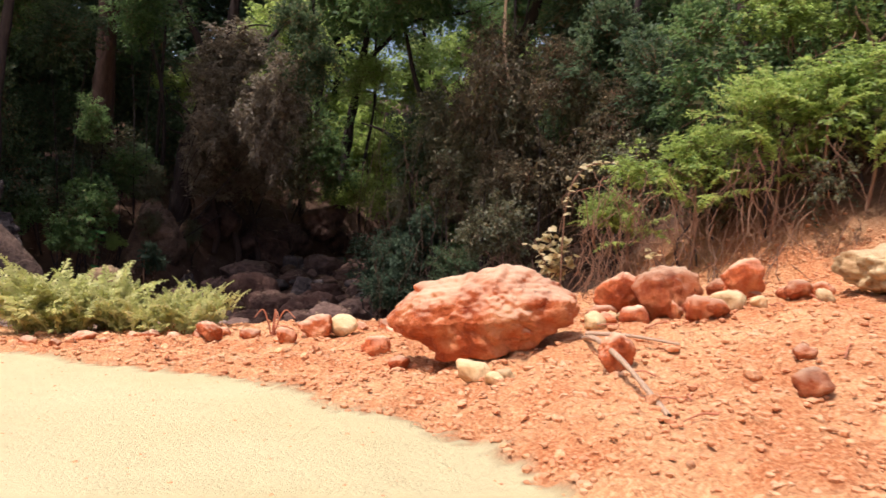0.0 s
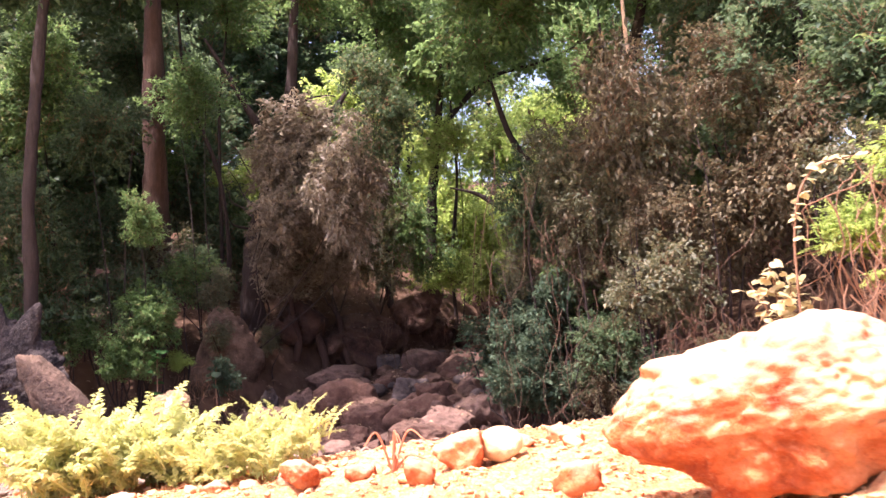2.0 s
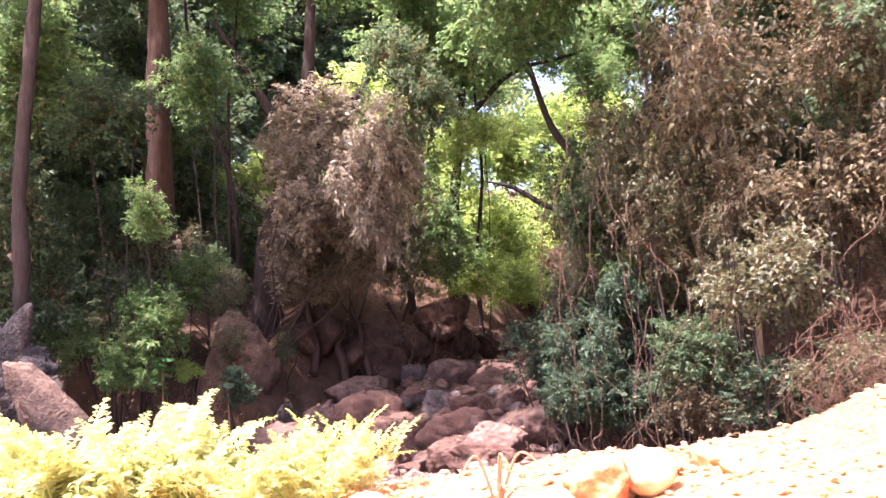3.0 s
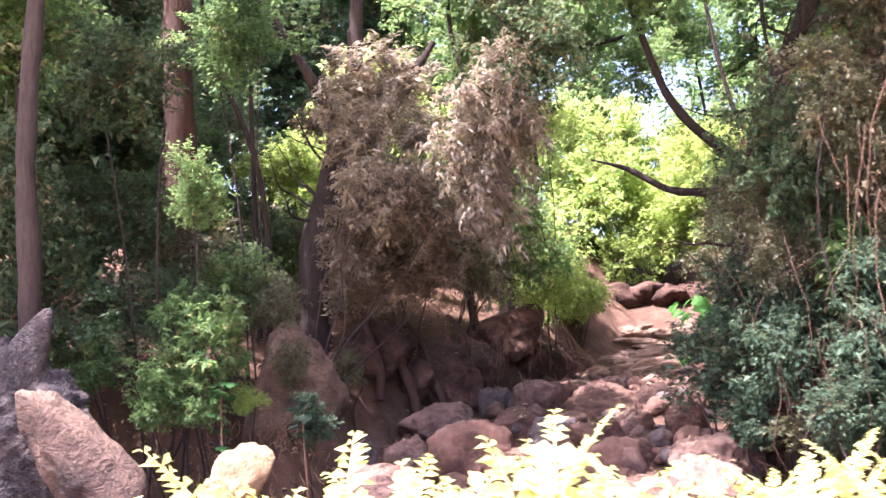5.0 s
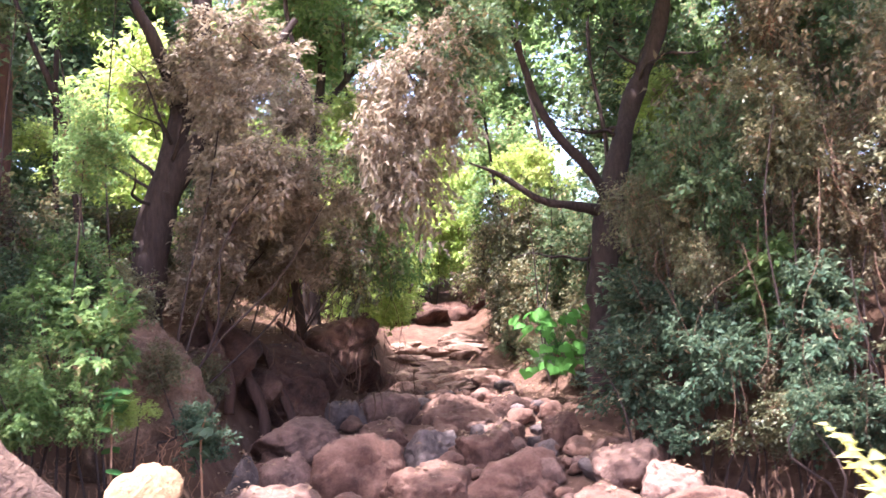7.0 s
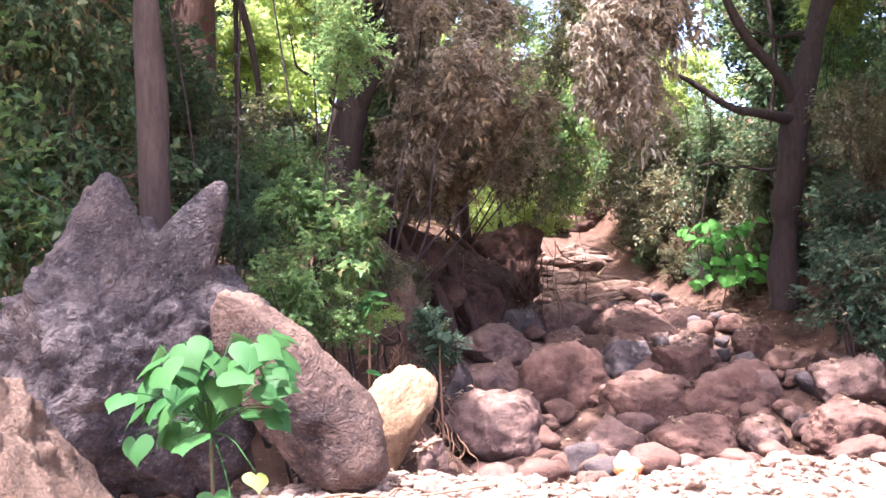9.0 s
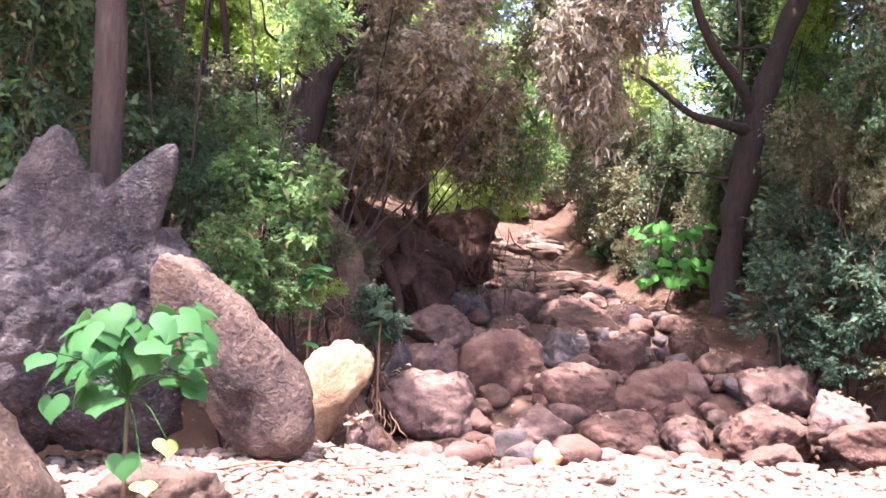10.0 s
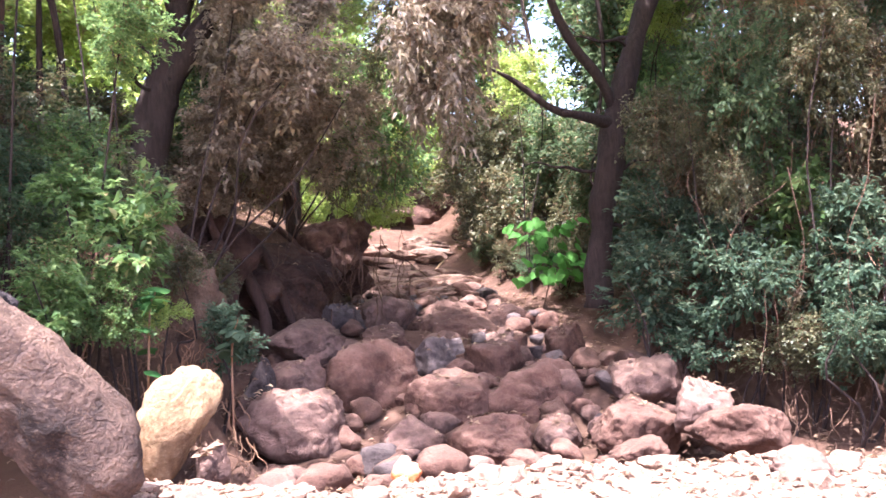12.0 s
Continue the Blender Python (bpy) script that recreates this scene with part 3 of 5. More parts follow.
creek_rock(-4.3, 19.2, 1.1, 0.2, -0.4, 15, label="sloping brown slab of creek rock strewn with leaves", tip=(0, -10))
creek_rock(-3.48, 20.4, 0.46, 0.32, -0.2, 0, mat=ROCK_CLOUD)
creek_rock(-4.33, 20.6, 1.3, 0.72, -0.15, 15, label="low boulder at the foot of the bank, coloured dark as shade", mat=ROCK_SHADE)
creek_rock(-1.75, 24.6, 0.9, 0.86, 0.0, 10, label="rounded rock at the corner of the bank, coloured dark as shade", mat=ROCK_SHADE)
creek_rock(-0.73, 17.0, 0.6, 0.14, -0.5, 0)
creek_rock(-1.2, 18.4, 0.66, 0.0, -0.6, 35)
creek_rock(-1.1, 20.0, 0.7, 0.2, -0.3, 0, mat=ROCK_SHADE, label="stone under the ledge of the creek, coloured dark as shade")
creek_rock(-3.2, 19.4, 0.7, 0.05, -0.5, -15)
creek_rock(-1.75, 18.9, 0.6, -0.05, -0.6, 15)
rng = np.random.default_rng(5)
for _ in range(298):
    y0 = 15.6 + 9 * rng.uniform() ** 1.25
    cx = np.interp(y0, [13, 17, 20, 22.5, 26, 32], [-3.6, -3.3, -2.6, -1.2, 0.4, 2.4])
    half = np.interp(y0, [13, 17, 20, 23, 31], [2.4, 2.4, 1.9, 1.3, 1.1])
    w0 = rng.uniform(0.14, 0.5) * (1 if y0 > 15.5 else 0.7)
    rock("creek_stone", cx + rng.uniform(-half, half), y0, (w0, w0 * 0.8, w0 * rng.uniform(0.5, 0.75)), ROCK_CLOUD if rng.uniform() < 0.12 else ROCK, "small brown creek stone wedged between boulders", rng.uniform(0, 180), level=3, sink=0.15, group="small stones of the creek bed", category="stone")

# pale rock shelves that climb the creek
for i in range(34):
    y0 = rng.uniform(22.2, 31.6)
    cx = np.interp(y0, [20, 22.5, 26, 32], [-2.5, -1.1, 0.4, 2.3])
    rock("rock_ledge", cx + rng.uniform(-1.1, 1.0), y0, (rng.uniform(0.7, 1.7), rng.uniform(0.5, 0.9), rng.uniform(0.22, 0.4)), LEDGE, "flat worn rock ledge in the creek bed", rng.uniform(-45, 45),
         (rng.uniform(-6, 3), rng.uniform(-8, 8)), 4, 0.4, group="ledges of the upper creek", category="rock ledge")
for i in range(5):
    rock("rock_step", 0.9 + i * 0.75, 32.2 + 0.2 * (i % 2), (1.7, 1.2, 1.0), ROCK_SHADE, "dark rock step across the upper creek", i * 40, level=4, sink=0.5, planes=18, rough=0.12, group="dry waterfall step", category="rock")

# ---- rocks beside the gravel ----
SIDE = "rocks beside the gravel"
rock("boulder", -8.3, 15.25, (1.95, 1.0, 2.25), ROCK_GREY, "large dark pitted rock with a peak and a spike", 0, (0, 0), 6, 0.0, z=-0.57, seed=83, group=SIDE, planes=16, rough=0.1, soft=14.0,
     peaks=[((-0.02, 0, 1), 0.5, 34.0), ((0.6, -0.05, 0.84), 0.8, 60.0), ((-0.9, 0, 0.2), 0.25, 5.0), ((0.88, 0, 0.3), 0.3, 9.0), ((0.65, 0, -0.75), 0.4, 4.0), ((-0.5, 0, -0.85), 0.25, 4.0)])
rock("boulder", -7.8, 14.05, (0.75, 0.4, 0.3), ROCK_DUSTY, "low orange-brown stone lying in the gravel", 12, (0, 6), 4, 0.15, seed=23, group=SIDE)
rock("boulder", -7.3, 14.95, (0.72, 0.6, 1.62), ROCK_SLAB, "brown slab leaning against the dark rock", 0, (-4, -31), 5, 0.0, z=-0.5, seed=38, group=SIDE, planes=22, rough=0.06, soft=18.0, peaks=[((0.2, 0, -1), 0.4, 2.5)])
rock("boulder", -6.36, 16.35, (0.62, 0.46, 0.98), ROCK_TAN, "sunlit yellow upright stone", 15, (0, 16), 5, 0.1, z=-0.68, seed=59, group=SIDE, planes=12, rough=0.045, soft=12.0, peaks=[((-0.5, 0, -1), 0.35, 3.0)])
rock("boulder", -8.98, 12.8, (1.72, 1.25, 1.75), ROCK_DUSTY, "large brown weathered boulder beside the road", 10, (0, 14), 5, 0.12, seed=91, group=SIDE, planes=8, rough=0.08)
rock("boulder", -6.1, 18.55, (1.35, 1.0, 2.1), ROCK_DUSTY, "earth-covered rock at the bank foot", 0, (0, 6), 5, 0.0, z=-0.62, seed=14, group=SIDE, planes=9, rough=0.06, soft=9.0)

# ---- bank boulders in the undercut, its shade put into their colour ----
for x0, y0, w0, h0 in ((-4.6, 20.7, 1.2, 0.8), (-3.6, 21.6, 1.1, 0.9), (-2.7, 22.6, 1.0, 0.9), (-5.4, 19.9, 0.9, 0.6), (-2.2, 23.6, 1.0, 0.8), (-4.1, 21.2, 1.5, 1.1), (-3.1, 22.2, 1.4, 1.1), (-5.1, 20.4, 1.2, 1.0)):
    rock("boulder", x0, y0, (w0, w0 * 0.8, h0), ROCK_SHADE, "boulder of the undercut bank, coloured dark as shade", w0 * 90, level=4, sink=0.2, group="boulders of the undercut bank")

# ---- loose stones ----
STONE_MESH = {}


def stone_mesh(mat, k):
    if (mat.name, k) not in STONE_MESH:
        p, f = rock_shape(300 + k, (1, rng.uniform(0.65, 0.9), rng.uniform(0.45, 0.7)), 2 if k < 6 else 1, 14, 0.12, 16.0)
        STONE_MESH[mat.name, k] = raw_mesh("stone", p + np.array([0, 0, 0.1]), f, [mat], False)
    return STONE_MESH[mat.name, k]


def stones(name, count, mat, x0, x1, y0, y1, small, large, keep, label, group, seed):
    r = np.random.default_rng(seed)
    x, y = r.uniform(x0, x1, count * 6), r.uniform(y0, y1, count * 6)
    z, road, spoil, gravel, bank = terrain(x, y)
    share = {"spoil": spoil, "gravel": gravel, "road": road}[keep]
    ok = np.where(share > r.uniform(0.3, 0.9, len(x)))[0][:count]
    for i in ok:
        s = small + (large - small) * r.uniform() ** 3
        ob = new(name, stone_mesh(mat, int(r.integers(0, 6))))
        ob.matrix_world = pose(x[i], y[i], z[i], r.uniform(-15, 15), r.uniform(-15, 15), r.uniform(0, 360)) @ Matrix.Scale(s, 4)
        tagged(ob, label, name, group)


def scatter(name, count, mat, x0, x1, y0, y1, small, large, keep, label, category, seed):
    """Uncounted small bits as one object."""
    r = np.random.default_rng(seed)
    x, y = r.uniform(x0, x1, count * 4), r.uniform(y0, y1, count * 4)
    z, road, spoil, gravel, bank = terrain(x, y)
    share = {"spoil": spoil, "gravel": gravel, "road": road}[keep]
    ok = np.where(share > r.uniform(0.15, 0.9, len(x)))[0][:count]
    shapes = [rock_shape(500 + k, (1, 0.8, 0.6), 1, 12, 0.12, 16.0) for k in range(8)]
    pieces = []
    for n, i in enumerate(ok):
        p, f = shapes[n % 8]
        s, a = small + (large - small) * r.uniform() ** 3, r.uniform(0, 6.28)
        rot = np.array([[np.cos(a), -np.sin(a), 0], [np.sin(a), np.cos(a), 0], [0, 0, 1]])
        pieces.append(((p @ rot.T) * s + np.array([x[i], y[i], z[i] + 0.03 * s]), f))
    v, f = joined(pieces)
    tagged(new(name, raw_mesh(name, v, f, [mat], False)), label, category, kind="stuff")


stones("clod", 280, CLOD, -5, 5, 2.5, 10.8, 0.04, 0.15, "spoil", "small red lump on the spoil heap", "lumps of the spoil heap", 11)
stones("stone", 290, PEBBLE, -9.0, -2.0, 11.6, 15.0, 0.07, 0.28, "gravel", "pale brown creek stone in the gravel", "stones of the gravel", 12)
scatter("clods", 26000, CLOD, -5.5, 5.5, 2.2, 10.9, 0.01, 0.07, "spoil", "loose red crumbs and clods of soil", "soil", 13)
scatter("gravel", 8000, PEBBLE, -10, -1, 9.6, 16.3, 0.02, 0.13, "gravel", "loose pale gravel and stone chips", "gravel", 14)
scatter("gravel", 3000, PEBBLE, -9.2, -5.8, 12.3, 15.6, 0.02, 0.14, "gravel", "pale stone chips between the large rocks", "gravel", 16)
scatter("grit", 900, CLOD, -5, 1.2, 2, 8.5, 0.008, 0.03, "road", "small crumbs scattered on the pale road", "grit", 15)


# ---- plants ----
CROWN = {}


def crowns(kind):
    """Two or three crown meshes of a kind, built once."""
    table = {
        "dark": (LEAF_DARK, 4, 270, 22, 0.105, 0.05, dict(droop=0.2)),
        "green": (LEAF_GREEN, 4, 260, 22, 0.105, 0.05, dict(droop=0.2)),
        "bright": (LEAF_BRIGHT, 3, 240, 20, 0.115, 0.056, dict(droop=0.2)),
        "pale": (LEAF_PALE, 3, 210, 20, 0.15, 0.05, dict(droop=0.4, twig=0.26)),
        "rust": (LEAF_RUST, 3, 230, 18, 0.11, 0.045, dict(droop=0.5, twig=0.4)),
        "vine": (LEAF_VINE, 3, 230, 17, 0.11, 0.052, dict(droop=0.35, twig=0.3)),
        "teal": (LEAF_TEAL, 3, 190, 18, 0.16, 0.066, dict(droop=0.15, twig=0.3)),
        "broad": (LEAF_GREEN, 2, 100, 15, 0.24, 0.1, dict(droop=0.3, twig=0.3)),
    }
    if kind not in CROWN:
        mat, count, twigs, per, ln, wd, more = table[kind]
        CROWN[kind] = [cloud_mesh("crown", mat, 900 + 31 * i + len(kind) * 7, twigs, per, ln, wd, **more) for i in range(count)]
    return CROWN[kind]


prng = np.random.default_rng(77)
WHAT = {"dark": "dark green", "green": "green", "bright": "sunlit yellow-green", "pale": "dusty brown-leaved", "vine": "vine-tangled olive", "rust": "dry rust-brown", "teal": "blue-green broad-leaved", "broad": "green broad-leaved"}


def shrub(kind, x, y, z, rx, ry, rz, name="shrub", note="on the creek bank", stems=2, foot=None):
    """A bush: stems from the ground and one leafy crown whose middle is at z."""
    fx, fy = foot if foot else (x, y)
    g = gz(fx, fy) - 0.05
    t = thing(name, fx, fy, g, WHAT[kind] + " bush " + note, "bush", WHAT[kind] + " bushes")
    me = crowns(kind)[int(prng.integers(0, len(crowns(kind))))]
    c = part("crown", me, t)
    c.matrix_basis = pose(x - fx, y - fy, z - g, prng.uniform(-12, 12), prng.uniform(-12, 12), prng.uniform(0, 360)) @ Matrix.Diagonal((rx, ry, rz, 1))
    if not stems:
        e = np.array([x - fx, y - fy, z - g])
        v, q = tube([e + np.array([0.1 * rx, 0.9 * ry, -0.2 * rz]), e + np.array([0.15 * rx, 0.2, 0.1 * rz]), e + np.array([-0.3 * rx, -0.4 * ry, 0.35 * rz])], [0.025, 0.015, 0.006], 8, 6, 0.1)
        part("branch", raw_mesh("branch", v, q, [BARK]), t)
    for k in range(stems):
        a = prng.uniform(0, 6.28)
        e = np.array([x - fx + 0.5 * rx * np.cos(a), y - fy + 0.5 * ry * np.sin(a), z - g + prng.uniform(-0.2, 0.4) * rz])
        v, q = tube([(0, 0, 0), e * 0.3 + prng.normal(size=3) * 0.1, e * 0.65 + prng.normal(size=3) * 0.12, e], [0.016, 0.012, 0.006], 9, 6, 0.1)
        part("stem", raw_mesh("stem", v, q, [BARK]), t)
    return t


def limb(t, points, radii, name="limb", mat=BARK, n=16, sides=10):
    v, q = tube(points, radii, n * 2, sides, 0.2, prng.uniform(0, 50))
    return part(name, raw_mesh(name, v, q, [mat]), t)


def tree(label, x, y, points, radii, kind, heads, limbs=(), mat=BARK, twigs=0):
    """A tree: trunk and limbs as smooth tapered lines in world places, and crowns (x, y, z, r)."""
    g = gz(x, y) - 0.1
    t = thing("tree", x, y, g, label, "tree", "trees of the creek bank")
    o = np.array([x, y, g])
    limb(t, np.array(points, float) - o, radii, "trunk", mat, 22, 14)
    for pts, rad in limbs:
        limb(t, np.array(pts, float) - o, rad, "limb", mat)
    line = spline(points, 40)
    for k in range(twigs):
        p = line[int(prng.integers(9, 34))] - o
        way = unit(np.array([prng.normal(), prng.normal() * 0.7, prng.uniform(0.1, 0.9)]))
        pts = [p]
        for _ in range(5):
            way = unit(way + prng.normal(size=3) * 0.45)
            pts.append(pts[-1] + way * prng.uniform(0.18, 0.34))
        limb(t, pts, [0.03, 0.022, 0.012, 0.005], "branch", mat, 9, 6)
    for hx, hy, hz, r in heads:
        me = crowns(kind)[int(prng.integers(0, len(crowns(kind))))]
        c = part("crown", me, t)
        c.matrix_basis = pose(hx - x, hy - y, hz - g, 0, 0, prng.uniform(0, 360)) @ Matrix.Diagonal((r, r, r * prng.uniform(0.75, 1.0), 1))
    return t


# twin-trunked tree over the left bank
tree("dark twin-trunked tree leaning over the creek", -6.1, 20.1, [(-6.1, 20.1, 1.0), (-5.87, 20.0, 2.7), (-5.55, 20.1, 3.9), (-5.2, 20.4, 5.2), (-4.9, 20.4, 8)], [0.26, 0.2, 0.17, 0.14, 0.07], "green",
     [(-4.9, 20.6, 8.2, 1.2), (-3.0, 20.6, 7.8, 1.1)],
     [([(-5.8, 20.0, 2.9), (-5.35, 19.9, 3.7), (-4.77, 20.0, 4.4), (-3.9, 20.1, 5.6)], [0.17, 0.15, 0.12, 0.05]),
      ([(-5.45, 20.2, 4.3), (-5.9, 20.0, 5.4), (-6.8, 20.2, 7)], [0.11, 0.08, 0.03])], BARK, 10)
for x0, y0, r0 in ((-4.75, 20.25, 0.1), (-4.35, 20.5, 0.08), (-5.2, 20.0, 0.07), (-3.7, 21.2, 0.07)):
    t = thing("root_column", x0, y0, gz(x0, y0) - 0.2, "thick red-brown root running down the undercut bank", "root", "roots of the undercut bank")
    limb(t, [(0.08, -0.3, 0), (0.12, -0.2, 0.45), (-0.04, -0.02, 1.0), (-0.1, 0.2, 1.35), (-0.35, 0.6, 1.7)], [r0 * 1.2, r0 * 0.8, r0 * 0.7, r0 * 0.7, r0 * 0.6], "root", BARK_RED)
# knobbly tree on the right bank
# crowns nearer than y 18 are added overhead to shade the right bank
tree("dark knobbly tree leaning over the dry creek", -0.1, 19.4, [(-0.12, 19.3, 0.1), (-0.02, 19.3, 1.0), (0.1, 19.3, 1.75), (0.4, 19.3, 3.0), (1.0, 19.4, 4.4), (1.7, 19.4, 5.8), (2.2, 19.5, 8.0)], [0.22, 0.165, 0.21, 0.18, 0.14, 0.12, 0.06], "green",
     [(2.2, 19.6, 8.2, 2.1), (0.6, 19.4, 7.6, 1.8), (3.6, 19.2, 7.2, 1.9), (-0.9, 18.4, 7.0, 1.5), (-0.5, 16.8, 7.0, 1.5), (1.9, 17.4, 7.0, 1.3), (-1.7, 15.4, 7.2, 1.3), (-1.9, 17.0, 7.4, 1.3), (-0.6, 13.6, 7.4, 1.2), (0.9, 14.8, 7.6, 1.1)],
     [([(0.3, 19.3, 2.9), (0.0, 19.2, 3.3), (-0.66, 19.2, 4.1), (-1.1, 19.2, 5.6)], [0.1, 0.085, 0.065, 0.03]),
      ([(0.3, 19.3, 2.7), (-0.4, 19.1, 2.75), (-0.9, 19.1, 2.85), (-1.4, 19.2, 3.2), (-1.9, 19.1, 3.35)], [0.085, 0.07, 0.055, 0.035, 0.012])], BARK, 12)
# made-up tree, placed mainly so that its crowns shade the creek ledges
tree("tall dark tree added to shade the upper creek", -2.9, 24.6, [(-2.9, 24.6, 1.4), (-2.8, 24.5, 3.4), (-2.5, 24.6, 5.6), (-2.2, 24.6, 8)], [0.16, 0.13, 0.1, 0.05], "green",
     [(-2.5, 24.2, 7.6, 1.6), (-2.0, 26.6, 8.2, 1.6), (-3.0, 22.6, 7.4, 1.3), (-1.2, 25.2, 8.6, 1.3), (1.7, 27.5, 8.6, 1.5), (0.9, 26.5, 6.9, 1.0), (-0.4, 26.0, 8.6, 1.3)],
     [([(-2.5, 24.6, 5.6), (-1.2, 25.4, 7.0), (0.4, 26.2, 7.6), (1.7, 27.2, 8.4)], [0.07, 0.06, 0.04, 0.02])])
# trees behind the pitted rock
tree("straight dark tree behind the pitted rock", -8.15, 15.85, [(-8.2, 15.85, 0.0), (-8.13, 15.8, 2.0), (-8.12, 15.8, 3.4), (-8.0, 16.1, 6), (-7.9, 16.6, 9)], [0.13, 0.105, 0.1, 0.085, 0.04], "dark",
     [(-7.4, 16.6, 8.0, 1.4), (-6.0, 17.0, 8.4, 1.4)], (), BARK)
# added out of view: its crowns and long limb only cast shade
tree("unseen broad tree added to shade the pitted rock and creek", -11.3, 15.4, [(-11.3, 15.4, 0.0), (-11.1, 15.3, 2.5), (-10.8, 15.2, 4.5), (-10.5, 15.1, 7)], [0.22, 0.18, 0.15, 0.06], "dark", [(-10.2, 14.9, 7.0, 1.5), (-11.3, 15.4, 8.0, 1.5), (-9.5, 15.7, 6.9, 1.3), (-8.8, 16.6, 7.4, 1.2), (-5.9, 14.7, 7.4, 0.9), (-4.6, 15.0, 7.6, 1.0), (-3.2, 15.2, 7.6, 0.9)],
     [([(-10.8, 15.2, 4.5), (-9.2, 15.0, 6.6), (-7.0, 14.9, 7.6), (-4.6, 15.2, 8.0), (-3.0, 15.6, 8.0)], [0.12, 0.1, 0.08, 0.05, 0.02])])
tree("reddish-barked tree rising from dense bushes", -7.7, 19.6, [(-7.75, 19.6, 1.0), (-7.7, 19.5, 3), (-7.6, 19.4, 5.4), (-7.5, 19.5, 9)], [0.28, 0.25, 0.22, 0.1], "dark",
     [(-7.5, 19.8, 9.4, 1.8), (-9, 20.4, 8.6, 1.8)], (), BARK_RED)

# front row of bushes along the left bank
ROCKY, CREEKY = "beside the rocks", "hanging over the creek"
shrub("green", -7.05, 16.7, 0.85, 0.45, 0.4, 0.4, note=ROCKY)
shrub("broad", -6.65, 16.75, 1.15, 0.45, 0.4, 0.45, note=ROCKY)
shrub("broad", -7.0, 16.9, 1.5, 0.36, 0.36, 0.3, note=ROCKY)
shrub("green", -6.65, 16.4, 2.85, 0.42, 0.4, 0.32, foot=(-7.3, 17.4), stems=1)
shrub("dark", -8.4, 18.4, 3.1, 1.0, 0.7, 0.8)
shrub("vine", -7.6, 19.0, 2.6, 0.7, 0.6, 0.6)
for x0, y0, z0, r0, k0 in ((-7.6, 18.2, 1.8, 0.75, "dark"), (-6.9, 18.7, 2.0, 0.6, "green"), (-8.9, 18.8, 2.0, 0.9, "dark"), (-6.45, 19.3, 1.9, 0.45, "vine"), (-7.3, 17.4, 1.2, 0.5, "dark"), (-8.3, 17.2, 1.1, 0.55, "green"), (-5.9, 20.6, 2.3, 0.5, "vine")):
    shrub(k0, x0, y0, z0, r0, r0 * 0.8, r0 * 0.85)
shrub("dark", -8.7, 17.0, 1.9, 0.9, 0.7, 1.0)
shrub("dark", -8.9, 16.8, 3.3, 0.9, 0.7, 0.9)
shrub("green", -9.7, 16.5, 1.7, 1.0, 0.8, 1.1)
shrub("dark", -10.2, 16.6, 3.4, 1.2, 0.9, 1.1)
shrub("dark", -11.4, 15.9, 1.8, 1.3, 0.9, 1.4)
shrub("dark", -12.6, 15.6, 3.4, 1.5, 1.1, 1.8)
shrub("dark", -7.7, 17.6, 4.6, 1.0, 0.8, 0.8)
shrub("green", -9.4, 18.4, 5.2, 1.3, 1.0, 1.0)
shrub("dark", -11.5, 18.4, 5.6, 1.6, 1.1, 1.3)
shrub("green", -6.6, 18.8, 5.4, 0.9, 0.8, 0.7)
shrub("pale", -3.45, 17.3, 2.75, 0.65, 0.65, 1.0, note=CREEKY, stems=0, foot=(-4.4, 21.2))
shrub("pale", -4.9, 20.1, 3.4, 0.95, 0.7, 1.1, note=CREEKY, stems=0, foot=(-5.0, 20.6))
shrub("pale", -3.3, 17.2, 3.6, 0.7, 0.6, 0.8, note=CREEKY, stems=0, foot=(-5.5, 20.4))
shrub("pale", -4.5, 19.8, 4.9, 0.95, 0.8, 0.7, note=CREEKY, stems=0, foot=(-4.7, 20.8))
shrub("pale", -5.1, 20.0, 2.0, 0.75, 0.5, 0.5, note=CREEKY, stems=0, foot=(-5.2, 20.9))
shrub("pale", -4.5, 20.3, 2.1, 0.7, 0.5, 0.55, note=CREEKY, stems=0, foot=(-4.2, 21.4))
shrub("vine", -3.3, 20.0, 2.2, 0.6, 0.6, 0.8, note=CREEKY, stems=0, foot=(-4.0, 21.6))
shrub("pale", -5.25, 19.0, 2.4, 0.6, 0.5, 0.6, note=CREEKY, stems=0, foot=(-5.8, 20.4))
shrub("vine", -3.1, 18.8, 3.5, 0.7, 0.6, 0.8, note=CREEKY, stems=0, foot=(-3.9, 21.6))
shrub("pale", -5.4, 20.0, 4.6, 0.7, 0.6, 0.6, note=CREEKY, stems=0, foot=(-5.4, 20.7))
shrub("dark", -3.0, 17.2, 4.4, 0.8, 0.7, 0.9, note=CREEKY, stems=0, foot=(-4.0, 21.5))
shrub("green", -2.9, 20.6, 2.9, 0.8, 0.8, 0.9, foot=(-3.8, 21.9))
shrub("bright", -2.3, 22.4, 1.9, 0.7, 0.7, 0.6, foot=(-3.0, 22.9))
shrub("bright", -1.5, 25.0, 1.8, 0.8, 0.8, 0.7)
shrub("bright", -1.1, 27.4, 1.9, 0.9, 0.9, 0.8)
shrub("dark", -4.8, 21.6, 2.7, 1.2, 0.7, 0.7)
shrub("dark", -6.9, 19.4, 2.2, 0.7, 0.6, 0.6)
shrub("vine", -6.2, 22.5, 2.6, 1.0, 0.8, 0.7)
